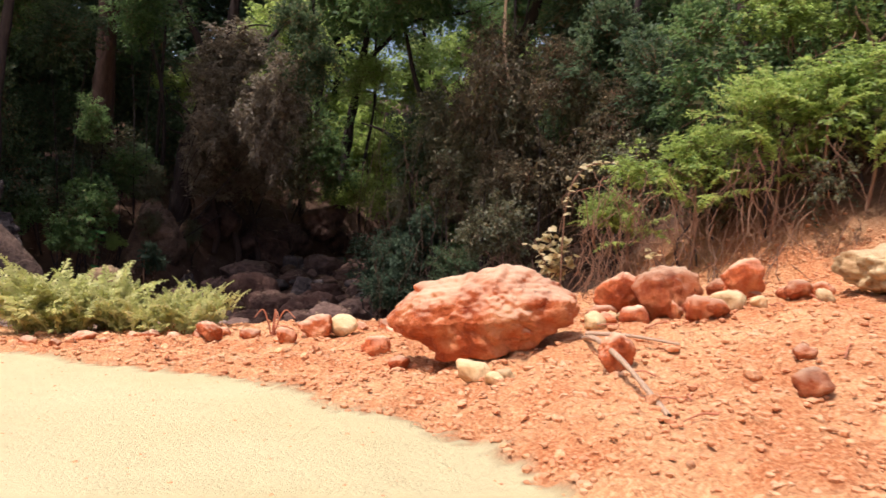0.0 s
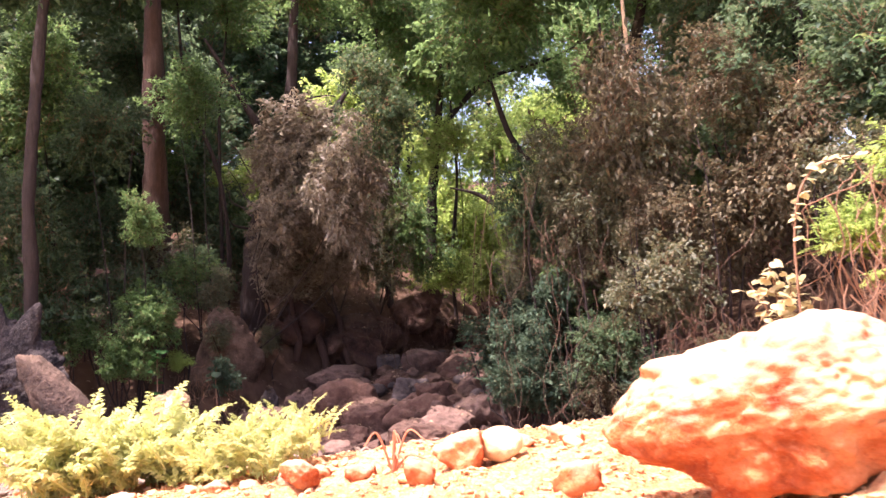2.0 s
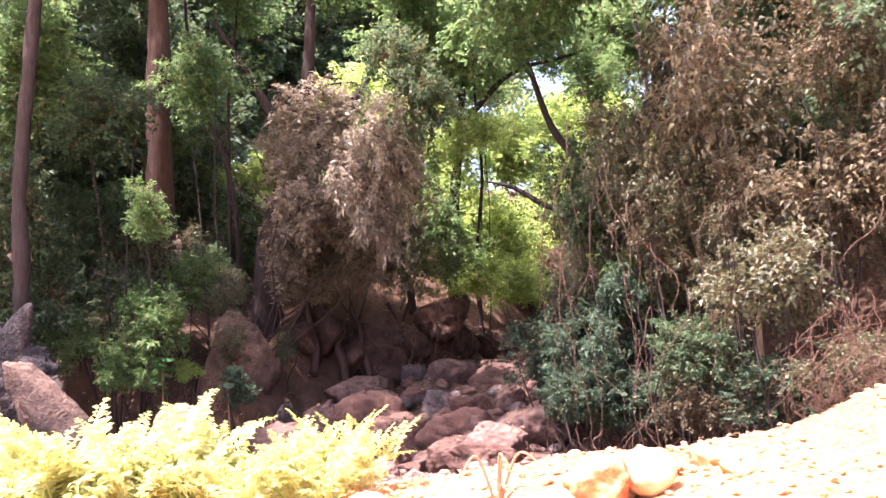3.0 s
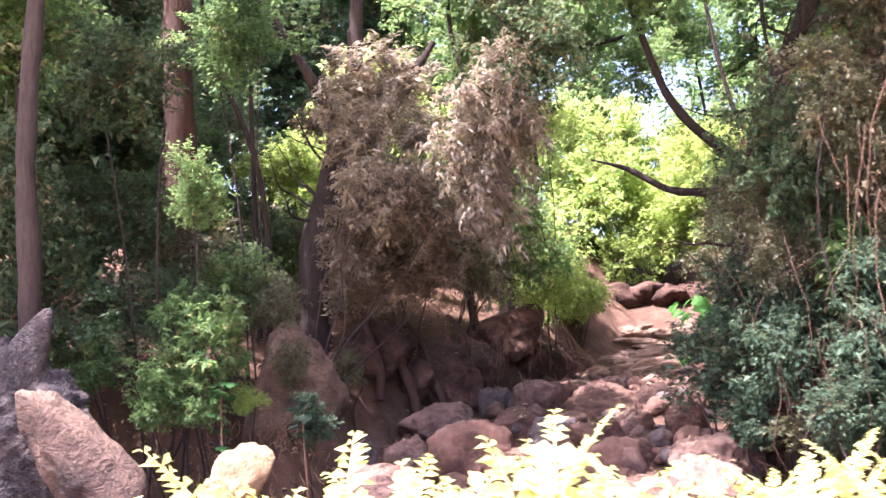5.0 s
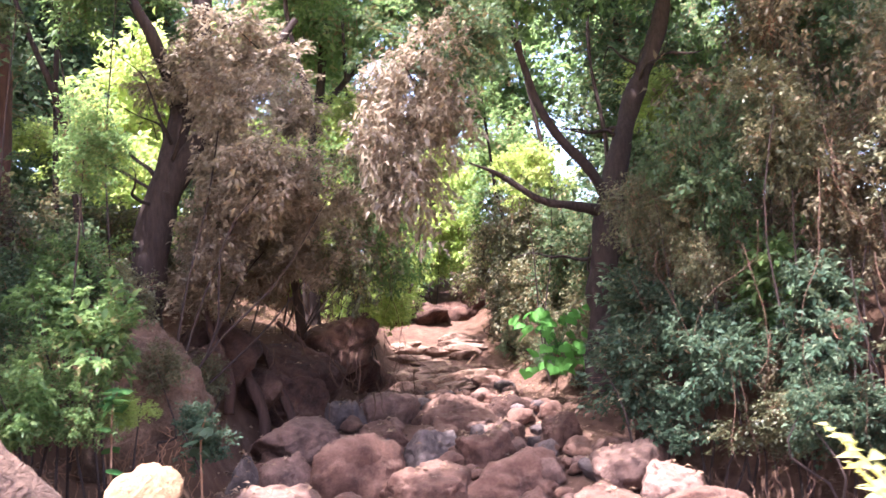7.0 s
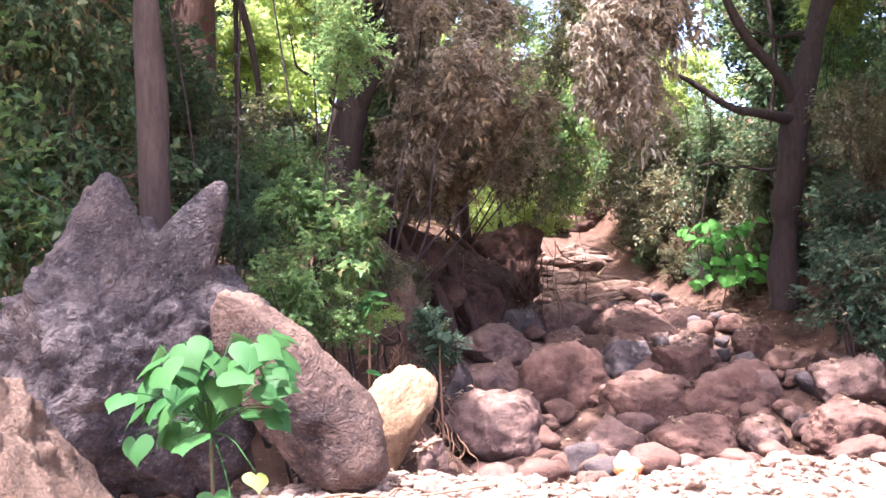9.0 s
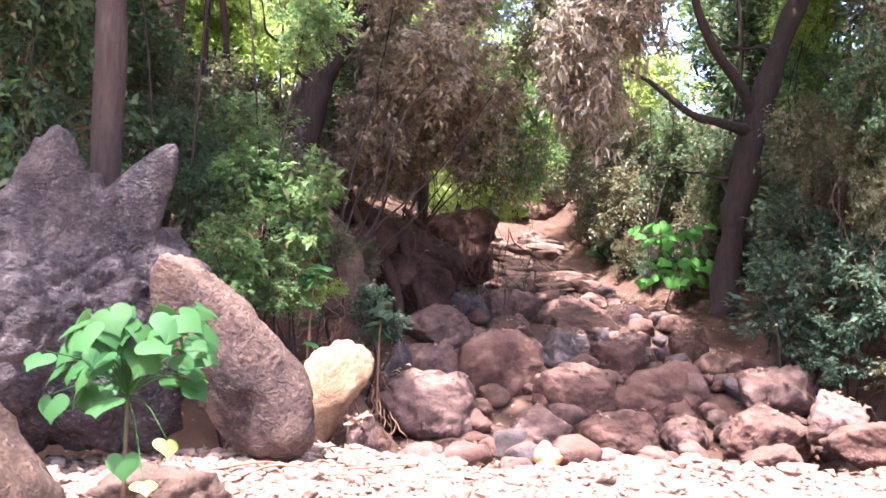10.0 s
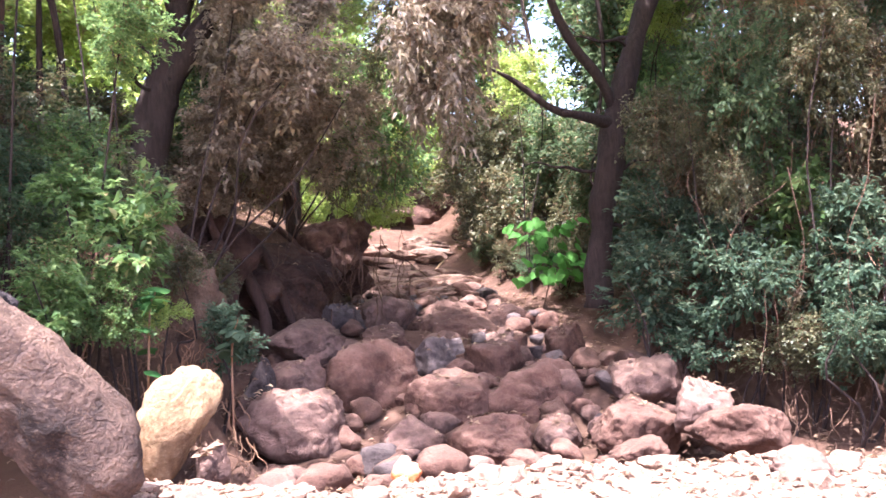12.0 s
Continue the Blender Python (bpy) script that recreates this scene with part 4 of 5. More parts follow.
for x0, y0, z0, r0, k0 in ((-6.35, 17.0, 0.55, 0.22, "bright"), (-5.75, 17.3, 0.25, 0.3, "teal"), (-6.7, 16.5, 0.6, 0.28, "green"), (-6.0, 17.9, 0.9, 0.3, "vine"), (-6.25, 18.6, 1.6, 0.4, "vine"), (-7.2, 16.3, 0.75, 0.3, "broad"), (-5.4, 19.0, 0.8, 0.3, "vine")):
    shrub(k0, x0, y0, z0, r0, r0, r0, note="low on the earth bank", stems=1)
# growth far up the creek, its sunlight put into the leaf colour
for x0, y0, z0, r0 in ((-1.6, 30, 3.4, 1.5), (0.2, 33.5, 4.4, 1.5), (-2.9, 28, 3.8, 1.5), (1.5, 35, 5.8, 1.7), (-1.0, 34, 6.6, 1.7), (3.4, 36, 4.8, 1.8), (-3.6, 32, 6.0, 1.8), (2.8, 33, 3.6, 1.1), (1.2, 33, 3.0, 0.9), (0.2, 38, 7.6, 1.8), (2.2, 33.5, 4.6, 1.4), (4.2, 34, 6.4, 1.6), (2.6, 37, 7.4, 1.8), (4.8, 39, 7.0, 2.0), (3.8, 32.5, 3.8, 1.2)):
    shrub("bright", x0, y0, z0, r0, r0, r0, note="in sunlight up the creek")
for x0, y0, z0, r0 in ((-6.0, 25, 4.0, 1.6), (-8.5, 24, 4.5, 1.8), (-11, 22, 4.5, 2.0), (-5.0, 28, 6.5, 1.8), (-13.5, 20, 4.5, 2.2), (-7.5, 23, 3.0, 1.2), (-6.9, 27, 3.4, 1.5)):
    shrub("bright" if x0 > -6.5 else "dark", x0, y0, z0, r0, r0, r0, note="behind the bank trees")

for x0, y0, z0, r0, k0 in ((-10.8, 24.0, 8.0, 2.0, "dark"), (-9.0, 23.0, 7.4, 1.6, "dark"), (-4.6, 21.4, 3.6, 0.9, "dark"), (-3.9, 22.4, 3.0, 0.8, "dark")):
    shrub(k0, x0, y0, z0, r0, r0, r0 * 0.9, note="crowded among the bank trees")

# right bank
VINED = "hung with dry vines"
shrub("rust", 0.75, 14.0, 3.0, 0.85, 0.7, 1.3, note=VINED)
shrub("rust", 1.6, 13.2, 1.9, 0.8, 0.7, 0.9, note=VINED)
shrub("rust", 0.3, 15.2, 2.2, 0.8, 0.7, 1.0, note=VINED)
shrub("dark", -0.3, 16.2, 2.4, 0.8, 0.7, 0.9, note=VINED)
shrub("vine", 0.8, 12.9, 1.1, 0.6, 0.5, 0.6, note=VINED)
shrub("dark", 2.4, 13.6, 3.6, 1.1, 0.9, 1.0)
for x0, y0, z0, r0 in ((-0.1, 15.3, 2.6, 0.5), (0.6, 14.2, 2.2, 0.55), (0.1, 16.4, 3.1, 0.5), (-0.7, 16.0, 1.5, 0.4), (0.5, 13.7, 1.4, 0.45), (1.3, 15.0, 3.6, 0.6), (-0.5, 17.6, 2.4, 0.5), (2.0, 13.0, 3.0, 0.5)):
    shrub("vine", x0, y0, z0, r0, r0 * 0.7, r0 * 1.1, note=VINED, stems=0)
shrub("rust", 2.4, 12.6, 2.5, 0.9, 0.7, 0.8)
shrub("rust", 0.9, 16.6, 3.6, 1.1, 0.9, 1.2)
shrub("dark", 3.2, 12.0, 3.2, 1.0, 0.8, 0.9)
shrub("rust", 1.4, 18.2, 2.2, 1.0, 0.9, 0.9)
shrub("rust", 0.5, 17.8, 1.6, 0.8, 0.7, 0.8, note=VINED)
shrub("teal", -1.35, 16.8, 0.5, 0.6, 0.5, 0.55)
shrub("teal", -0.9, 15.9, 0.6, 0.7, 0.5, 0.6)
shrub("teal", -0.3, 14.9, 0.75, 0.7, 0.5, 0.65)
shrub("teal", -0.6, 17.2, 1.1, 0.7, 0.6, 0.6)
shrub("dark", 0.2, 13.8, 0.5, 0.6, 0.5, 0.5)
shrub("teal", -0.9, 14.5, 0.1, 0.45, 0.4, 0.4)
shrub("broad", 0.2, 15.9, 1.4, 0.7, 0.6, 0.6)
for x0, y0, z0, r0, k0 in ((-1.0, 16.3, -0.05, 0.42, "teal"), (-0.7, 15.4, -0.1, 0.5, "vine"), (-0.4, 14.6, -0.1, 0.5, "teal"), (0.1, 13.8, 0.0, 0.5, "rust"), (0.7, 13.0, 0.1, 0.5, "teal"), (1.2, 12.3, 0.3, 0.5, "vine"), (-0.2, 15.6, 0.4, 0.5, "rust"), (0.4, 14.3, 0.5, 0.5, "vine")):
    shrub(k0, x0, y0, z0, r0, r0 * 0.8, r0 * 0.75, note="low at the foot of the bank")
shrub("dark", 1.3, 20.8, 2.0, 1.0, 0.9, 0.9)
shrub("dark", 2.2, 23, 2.6, 1.2, 1.0, 1.1)
shrub("vine", 1.7, 22.2, 1.4, 0.8, 0.7, 0.8, note=VINED)
shrub("vine", 2.4, 25.5, 2.0, 1.0, 0.8, 0.9, note=VINED)
shrub("vine", 2.9, 27.0, 3.4, 1.3, 1.1, 1.3)
shrub("vine", 3.4, 29.5, 3.0, 1.2, 1.0, 1.1, note=VINED)
shrub("green", 3.6, 21, 4.2, 1.5, 1.2, 1.4)
shrub("dark", 3.0, 17.6, 4.8, 1.5, 1.2, 1.4)
shrub("green", 4.2, 14.6, 4.8, 1.4, 1.1, 1.3)
shrub("dark", 2.6, 15.6, 5.6, 1.3, 1.1, 1.1)
shrub("green", 4.6, 30.5, 5.6, 1.6, 1.4, 1.6)
for x0, y0, z0, r0, k0 in ((2.0, 23.6, 1.2, 0.7, "vine"), (1.2, 21.6, 0.9, 0.5, "vine"), (1.5, 22.8, 0.9, 0.45, "rust"), (2.1, 25.6, 1.2, 0.5, "vine"), (2.6, 26.6, 1.7, 0.8, "vine"), (1.9, 24.8, 1.0, 0.5, "rust"), (3.0, 28.2, 2.0, 0.8, "vine"), (4.0, 26.0, 2.8, 1.1, "green"), (4.6, 28.4, 3.4, 1.2, "green"), (5.6, 31.5, 4.6, 1.5, "green"), (1.4, 20.6, 0.9, 0.5, "teal"),
                           (5.0, 23.2, 3.0, 1.3, "dark"), (6.5, 25.4, 4.6, 1.6, "dark"), (1.0, 19.2, 1.3, 0.6, "dark"), (2.2, 19.8, 2.4, 0.9, "vine"), (3.6, 19.0, 2.9, 1.1, "dark")):
    shrub(k0, x0, y0, z0, r0, r0 * 0.85, r0 * 0.9)
for x0, y0, z0, r0 in ((-4.5, 20.2, 2.6, 0.7), (-3.9, 19.6, 2.3, 0.6), (-4.85, 18.4, 2.9, 0.75), (-5.0, 18.5, 3.9, 0.6), (-4.15, 18.7, 2.8, 0.65), (-4.2, 18.9, 3.9, 0.5)):
    shrub("pale", x0, y0, z0, r0, r0 * 0.8, r0 * 0.9, stems=1, foot=(-5.9, 18.6), note="hanging over the creek")
for x0, y0, z0, r0, k0 in ((0.3, 14.4, 2.3, 0.6, "vine"), (0.9, 13.8, 2.9, 0.6, "vine"), (-0.3, 15.4, 2.9, 0.6, "vine"), (0.1, 14.7, 1.5, 0.4, "rust"), (0.7, 13.4, 2.0, 0.45, "rust"), (1.5, 13.0, 3.4, 0.6, "rust"), (-0.7, 16.4, 2.2, 0.45, "vine")):
    shrub(k0, x0, y0, z0, r0, r0 * 0.8, r0 * 0.9)
for x0, y0, z0, r0, k0 in ((-6.7, 23.2, 4.6, 0.9, "bright"), (-2.2, 23.4, 4.9, 0.8, "bright"), (2.4, 20.8, 4.9, 0.8, "bright"), (0.9, 22.6, 3.9, 0.7, "bright"), (-8.6, 22.4, 5.2, 0.9, "green")):
    shrub(k0, x0, y0, z0, r0, r0 * 0.8, r0 * 0.8)
for x0, y0, r0, k0 in ((0.9, 21.6, 0.45, "vine"), (1.3, 23.0, 0.5, "dark"), (1.6, 24.6, 0.55, "vine"), (2.2, 26.2, 0.6, "dark"), (0.7, 20.2, 0.35, "pale"), (2.9, 28.4, 0.7, "vine")):
    shrub(k0, x0, y0, gz(x0, y0) + 0.55 * r0, r0, r0 * 0.9, r0 * 0.6, note="low on the creek bank")
# bright bank beside the spoil
DRY = "on the dry bank"
shrub("bright", 2.7, 9.7, 2.05, 0.65, 0.45, 0.4, note=DRY)
shrub("bright", 3.5, 9.5, 2.5, 0.7, 0.5, 0.5, note=DRY)
shrub("bright", 4.3, 9.2, 2.7, 0.75, 0.5, 0.55, note=DRY)
shrub("bright", 4.9, 8.9, 3.1, 0.8, 0.5, 0.6, note=DRY)
shrub("bright", 2.0, 10.4, 1.45, 0.5, 0.4, 0.3, note=DRY)
shrub("vine", 3.1, 10.0, 1.9, 0.8, 0.5, 0.5, note=DRY)
shrub("vine", 4.2, 9.3, 1.9, 0.9, 0.5, 0.6, note=DRY)
shrub("vine", 5.2, 8.8, 2.3, 0.9, 0.5, 0.7, note=DRY)
shrub("green", 3.4, 10.8, 3.3, 1.0, 0.7, 0.8, note=DRY)
shrub("green", 4.8, 10.4, 3.8, 1.1, 0.8, 0.9, note=DRY)
shrub("green", 5.9, 9.6, 3.7, 1.2, 0.8, 1.0, note=DRY)
shrub("dark", 4.2, 11.8, 4.9, 1.2, 0.9, 1.1, note=DRY)
shrub("green", 6.6, 11.2, 5.4, 1.4, 1.0, 1.3, note=DRY)
shrub("vine", 2.4, 11.4, 2.0, 0.7, 0.5, 0.6, note=DRY)
for x0, y0, z0, r0 in ((4.0, 10.3, 3.9, 0.7), (5.4, 9.9, 4.4, 0.8), (6.0, 9.2, 4.5, 0.8), (5.0, 10.2, 5.0, 0.8)):
    shrub("bright", x0, y0, z0, r0, r0 * 0.7, r0 * 0.6, note=DRY)

# deep rows of trees that close the view
for x0, y0, h0, k0 in ((-13, 19, 7, "dark"), (-10.5, 21.5, 8, "dark"), (-16, 18, 7, "dark"), (-10.5, 29, 10, "dark"), (-7.6, 31, 10, "dark"), (-4.4, 34, 11, "green"), (-14, 26, 9, "dark"), (4.0, 24, 8, "dark"), (5.4, 18, 7.5, "dark"), (6.2, 14, 7, "green"),
                       (8.4, 12, 7, "green"), (6.6, 27, 10, "green"), (8, 21, 9, "dark"), (6.5, 34, 11, "green"), (-6, 38, 12, "green"), (10.5, 32, 12, "dark"), (-12, 34, 12, "dark"), (-9.3, 32.5, 14, "dark"), (-6.8, 33.5, 14, "dark"), (3.5, 46, 13, "green"), (12, 26, 12, "dark"), (-1.5, 48, 14, "green")):
    g0 = gz(x0, y0)
    lean = prng.uniform(-0.6, 0.6)
    r0 = h0 * 0.22
    tree("tall slender tree in the dense wood", x0, y0, [(x0, y0, g0 - 0.1), (x0 + lean * 0.4, y0, g0 + h0 * 0.4), (x0 + lean, y0, g0 + h0)], [0.17, 0.13, 0.05], k0,
         [(x0 + lean * 0.5 + prng.uniform(-1.2, 1.2), y0 + prng.uniform(-0.8, 0.8), g0 + h0 * f0, r0 * prng.uniform(0.85, 1.15)) for f0 in (0.35, 0.6, 0.88)])

# thin poles and saplings in the wood
for x0, y0, z1, r0, lean, mat in ((3.8, 11.2, 6.5, 0.09, 0.1, BARK_RED), (1.05, 14.3, 6, 0.04, -0.2, WOOD_PALE), (2.9, 13.8, 6.5, 0.08, 0.3, BARK), (-3.6, 22.2, 9, 0.07, 0.2, BARK), (-6.9, 21.0, 8.5, 0.06, -0.8, BARK), (-7.1, 21.4, 8, 0.05, 0.4, BARK), (-2.3, 24.0, 9, 0.05, 0.3, BARK),
                                (2.2, 24.0, 9, 0.06, -0.6, BARK), (1.6, 21.6, 8.5, 0.05, 0.5, BARK), (3.8, 16.6, 8, 0.1, 0.3, BARK), (-9.2, 17.9, 6, 0.07, 0.1, BARK), (3.4, 28, 8, 0.06, -0.8, BARK)):
    g0 = gz(x0, y0)
    t = thing("sapling", x0, y0, g0 - 0.05, "slender bare-stemmed sapling on the wooded bank", "sapling", "saplings of the bank")
    hh = z1 - g0
    limb(t, [(0, 0, 0), (prng.uniform(-0.2, 0.2), 0, hh * 0.22), (lean * 0.4 + prng.uniform(-0.3, 0.3), 0, hh * 0.45), (lean * 0.7 + prng.uniform(-0.3, 0.3), 0, hh * 0.7), (lean, 0.1, hh)], [r0, r0 * 0.85, r0 * 0.75, r0 * 0.6, r0 * 0.4], "trunk", mat)
    c = part("crown", crowns("green")[int(prng.integers(0, 3))], t)
    c.matrix_basis = pose(lean, 0.1, z1 - g0 + 0.3) @ Matrix.Diagonal((0.9, 0.9, 0.8, 1))


# ---- vines, roots and litter ----
def tangle(name, label, category, count, box, fall, wander, radius, mat, seed, on_ground=True):
    """Thin dry shoots that wander and hang, as one uncounted mass."""
    r = np.random.default_rng(seed)
    x0, x1, y0, y1, z0, z1 = box
    pieces = []
    for _ in range(count):
        p = np.array([r.uniform(x0, x1), r.uniform(y0, y1), 0.0])
        g = gz(p[0], p[1])
        p[2] = g + r.uniform(z0, z1)
        length = r.uniform(0.4, 1.0) * fall
        steps = 8
        way = np.array([r.normal() * wander * 4, r.normal() * wander * 2, -1.0])
        pts = [p]
        for k in range(steps):
            way = unit(way + np.array([r.normal() * wander * 5, r.normal() * wander * 2.5, r.normal() * 0.25 - 0.12]))
            q = pts[-1] + way * length / steps
            q[2] = max(q[2], gz(q[0], q[1]) - 0.02)
            pts.append(q)
        a = radius * r.uniform(0.5, 1.3)
        pieces.append(tube(pts, [a, a * 0.8, a * 0.4], 15, 4, 0))
    v, f = joined(pieces)
    tagged(new(name, raw_mesh(name, v, f, [mat])), label, category, kind="stuff")


tangle("hanging_vines", "dry brown vines hanging down the wooded bank", "vines", 110, (-0.6, 2.6, 12.4, 15.8, 0.6, 2.6), 1.9, 0.06, 0.0045, TWIG_DARK, 61)
tangle("thin_vines", "thin dark vines hanging in the bank foliage", "vines", 170, (-1.2, 2.8, 12.4, 17.5, 0.8, 3.4), 1.6, 0.05, 0.0045, TWIG_DARK, 71)
tangle("creek_vines", "thin vines hanging over the creek", "vines", 60, (-5.6, -2.4, 19.6, 22.0, 0.8, 2.6), 1.3, 0.05, 0.006, TWIG_DARK, 72)
tangle("dry_roots", "tangle of dry roots and shoots on the earth bank", "roots", 760, (1.5, 6.2, 8.6, 10.8, 0.05, 1.4), 1.1, 0.075, 0.0055, TWIG, 62)
tangle("dry_thicket", "pale dry thicket of bare shoots at the foot of the bank", "thicket", 300, (0.4, 1.9, 10.5, 11.8, 0.1, 0.75), 0.6, 0.1, 0.0035, TWIG_DARK, 67)
tangle("bank_roots", "dry roots over the undercut bank", "roots", 40, (-6.2, -2.2, 19.4, 22.6, 0.2, 1.2), 1.1, 0.08, 0.008, TWIG_DARK, 63)
tangle("brush", "dry brush low on the bank", "brush", 160, (-7.2, -5.6, 16.6, 18.4, 0.1, 0.5), 0.5, 0.1, 0.006, TWIG, 64)
tangle("right_brush", "dry brush at the foot of the bank", "brush", 160, (-1.6, 1.6, 13.2, 17.2, 0.1, 0.6), 0.6, 0.1, 0.006, TWIG_DARK, 65)


def litter(count, box, size, seed):
    r = np.random.default_rng(seed)
    x, y = r.uniform(box[0], box[1], count), r.uniform(box[2], box[3], count)
    z, road, spoil, gravel, bank = terrain(x, y)
    a = r.uniform(0, 6.28, count)
    way = np.stack([np.cos(a), np.sin(a), r.uniform(-0.2, 0.4, count)], 1)
    up = np.stack([r.normal(size=count) * 0.3, r.normal(size=count) * 0.3, np.ones(count)], 1)
    keep = (road < 0.3) & (spoil < 0.6)
    ln = size * r.uniform(0.5, 1.3, count)
    v, f = leaves(np.stack([x, y, z + 0.015], 1)[keep], way[keep], up[keep], ln[keep], ln[keep] * 0.45)
    tagged(new("leaf_litter", raw_mesh("leaf_litter", v, f, [LEAF_DRY])), "fallen dry leaves on the creek bed and banks", "leaf litter", kind="stuff")


litter(14000, (-11, 6, 11, 30), 0.09, 66)


def leaves_on_rocks(count, size, seed):
    """Dry leaves that lie on the upper sides of the creek boulders."""
    r = np.random.default_rng(seed)
    spots = []
    for ob in [o for o in bpy.data.objects if o.type == "MESH" and o.name.startswith("boulder") and o.location.y > 15 and o.location.x > -6.2]:
        me = ob.data
        co = np.zeros(len(me.vertices) * 3)
        no = np.zeros(len(me.vertices) * 3)
        me.vertices.foreach_get("co", co)
        me.vertices.foreach_get("normal", no)
        co, no = co.reshape(-1, 3), no.reshape(-1, 3)
        up = np.where(no[:, 2] > 0.75)[0]
        for i in r.choice(up, min(count, len(up)), replace=False):
            spots.append(np.concatenate([co[i] + np.array(ob.location) + no[i] * 0.008, no[i]]))
    spots = np.array(spots)
    n = len(spots)
    a = r.uniform(0, 6.28, n)
    way = np.stack([np.cos(a), np.sin(a), r.uniform(-0.1, 0.25, n)], 1)
    ln = size * r.uniform(0.5, 1.3, n)
    v, f = leaves(spots[:, :3], way, spots[:, 3:], ln, ln * 0.5)
    tagged(new("fallen_leaves", raw_mesh("fallen_leaves", v, f, [LEAF_DRY])), "dry fallen leaves lying on the creek boulders", "leaf litter", kind="stuff")


leaves_on_rocks(16, 0.085, 68)


# ---- ferns on the spoil edge ----
def frond_mesh(seed, length, pairs, mat):
    r = np.random.default_rng(seed)
    s = np.linspace(0.08, 1, pairs)
    cx = np.stack([(0.35 * s + 0.25 * s * s) * length, r.normal() * 0.06 * s * s, length * (1.0 * s - 0.3 * s * s)], 1)
    tan = unit(np.gradient(cx, axis=0))
    side = unit(np.cross(tan, np.array([0, 0, 1.0])))
    up = np.cross(side, tan)
    ln = length * 0.13 * np.sin(np.pi * (0.12 + 0.84 * s)) ** 0.8 * r.uniform(0.6, 1.2, pairs) + 0.01
    pieces = []
    for sg in (-1, 1):
        way = unit(side * sg + tan * 0.55 - up * 0.15 + r.normal(size=(pairs, 3)) * 0.25)
        pieces.append(leaves(cx, way, up + r.normal(size=(pairs, 3)) * 0.15, ln, ln * 0.36 + 0.004, 0.15))
    v, f = joined(pieces)
    rv, rq = tube([cx[0] * 0, cx[pairs // 3], cx[2 * pairs // 3], cx[-1]], [0.006, 0.005, 0.003, 0.001], 8, 4, 0)
    rf = np.vstack([rq[:, [0, 1, 2]], rq[:, [0, 2, 3]]])
    return raw_mesh("frond", np.vstack([v, rv]), np.vstack([f, rf + len(v)]), [mat])


FRONDS = [frond_mesh(40 + k, 0.5, 24, LEAF_FERN) for k in range(5)]


def fern(x, y, size, count):
    t = thing("fern", x, y, gz(x, y) - 0.02, "yellow-green fern growing on the red spoil edge", "fern", "ferns on the spoil edge")
    for k in range(count):
        ob = part("frond", FRONDS[k % 5], t)
        ob.matrix_basis = pose(prng.uniform(-0.12, 0.12), prng.uniform(-0.12, 0.12), prng.uniform(0, 0.22), prng.uniform(-25, 25), prng.uniform(-25, 35), k * 360 / count + prng.uniform(-25, 25)) @ Matrix.Scale(size * prng.uniform(0.7, 1.15), 4)


for k in range(30):
    x0 = -4.85 + 2.3 * (k + prng.uniform(0, 1)) / 30
    fern(x0, 10.0 + prng.uniform(-0.35, 0.45), (0.6 - gz(x0, 10.0)) / 0.5 * prng.uniform(0.45, 0.95) * (1.0 if x0 < -3.7 else 0.72), 20)


# ---- heart-leaved plant beside the road ----
def heart_leaf(size, mat):
    n = 26
    a = np.linspace(0, 2 * np.pi, n, endpoint=False)
    px = np.sin(a) ** 3 * 0.52
    py = 0.5 - (13 * np.cos(a) - 5 * np.cos(2 * a) - 2 * np.cos(3 * a) - np.cos(4 * a)) / 30 - 0.1
    v = [(0, 0.4 * size, 0.03 * size)] + [(x * size, y * size, (-0.5 * x * x - 0.3 * (y - 0.3) ** 2) * size) for x, y in zip(px, py)]
    return raw_mesh("leaf", v, [(0, 1 + i, 1 + (i + 1) % n) for i in range(n)], [mat])


HEART = [heart_leaf(0.13, LEAF_FRESH), heart_leaf(0.105, LEAF_FRESH), heart_leaf(0.085, LEAF_BRIGHT), heart_leaf(0.22, LEAF_LUSH)]


def heart_plant(x, y, spots, label):
    g = gz(x, y)
    t = thing("heart_leaf_plant", x, y, g - 0.02, label, "plant")
    o = np.array([x, y, g - 0.02])
    mid = np.mean([s[:3] for s in spots], 0) - o
    fork = np.array([mid[0] * 0.9, mid[1] * 0.9, mid[2] * 0.85])
    v, q = tube([(0, 0, 0), fork * 0.5 + np.array([0.04, 0, 0.02]), fork], [0.011, 0.009, 0.006], 8, 7, 0.05)
    part("stem", raw_mesh("stem", v, q, [TWIG_DARK]), t)
    for k, (lx, ly, lz, which) in enumerate(spots):
        e = np.array([lx, ly, lz]) - o
        v, q = tube([fork, (fork + e) / 2 + np.array([0, 0, 0.04]), e], [0.003, 0.0025, 0.002], 6, 5, 0)
        part("stalk", raw_mesh("stalk", v, q, [LEAF_FRESH]), t)
        ob = part("leaf", HEART[which], t, "yellowing leaf" if which == 2 else "")
        away = math.degrees(math.atan2(e[1] - mid[1], e[0] - mid[0])) - 90
        ob.matrix_basis = pose(*e, prng.uniform(-75, -15), prng.uniform(-35, 35), 0.5 * (away % 360) + 90 + prng.uniform(-40, 40))


hr = np.random.default_rng(4)
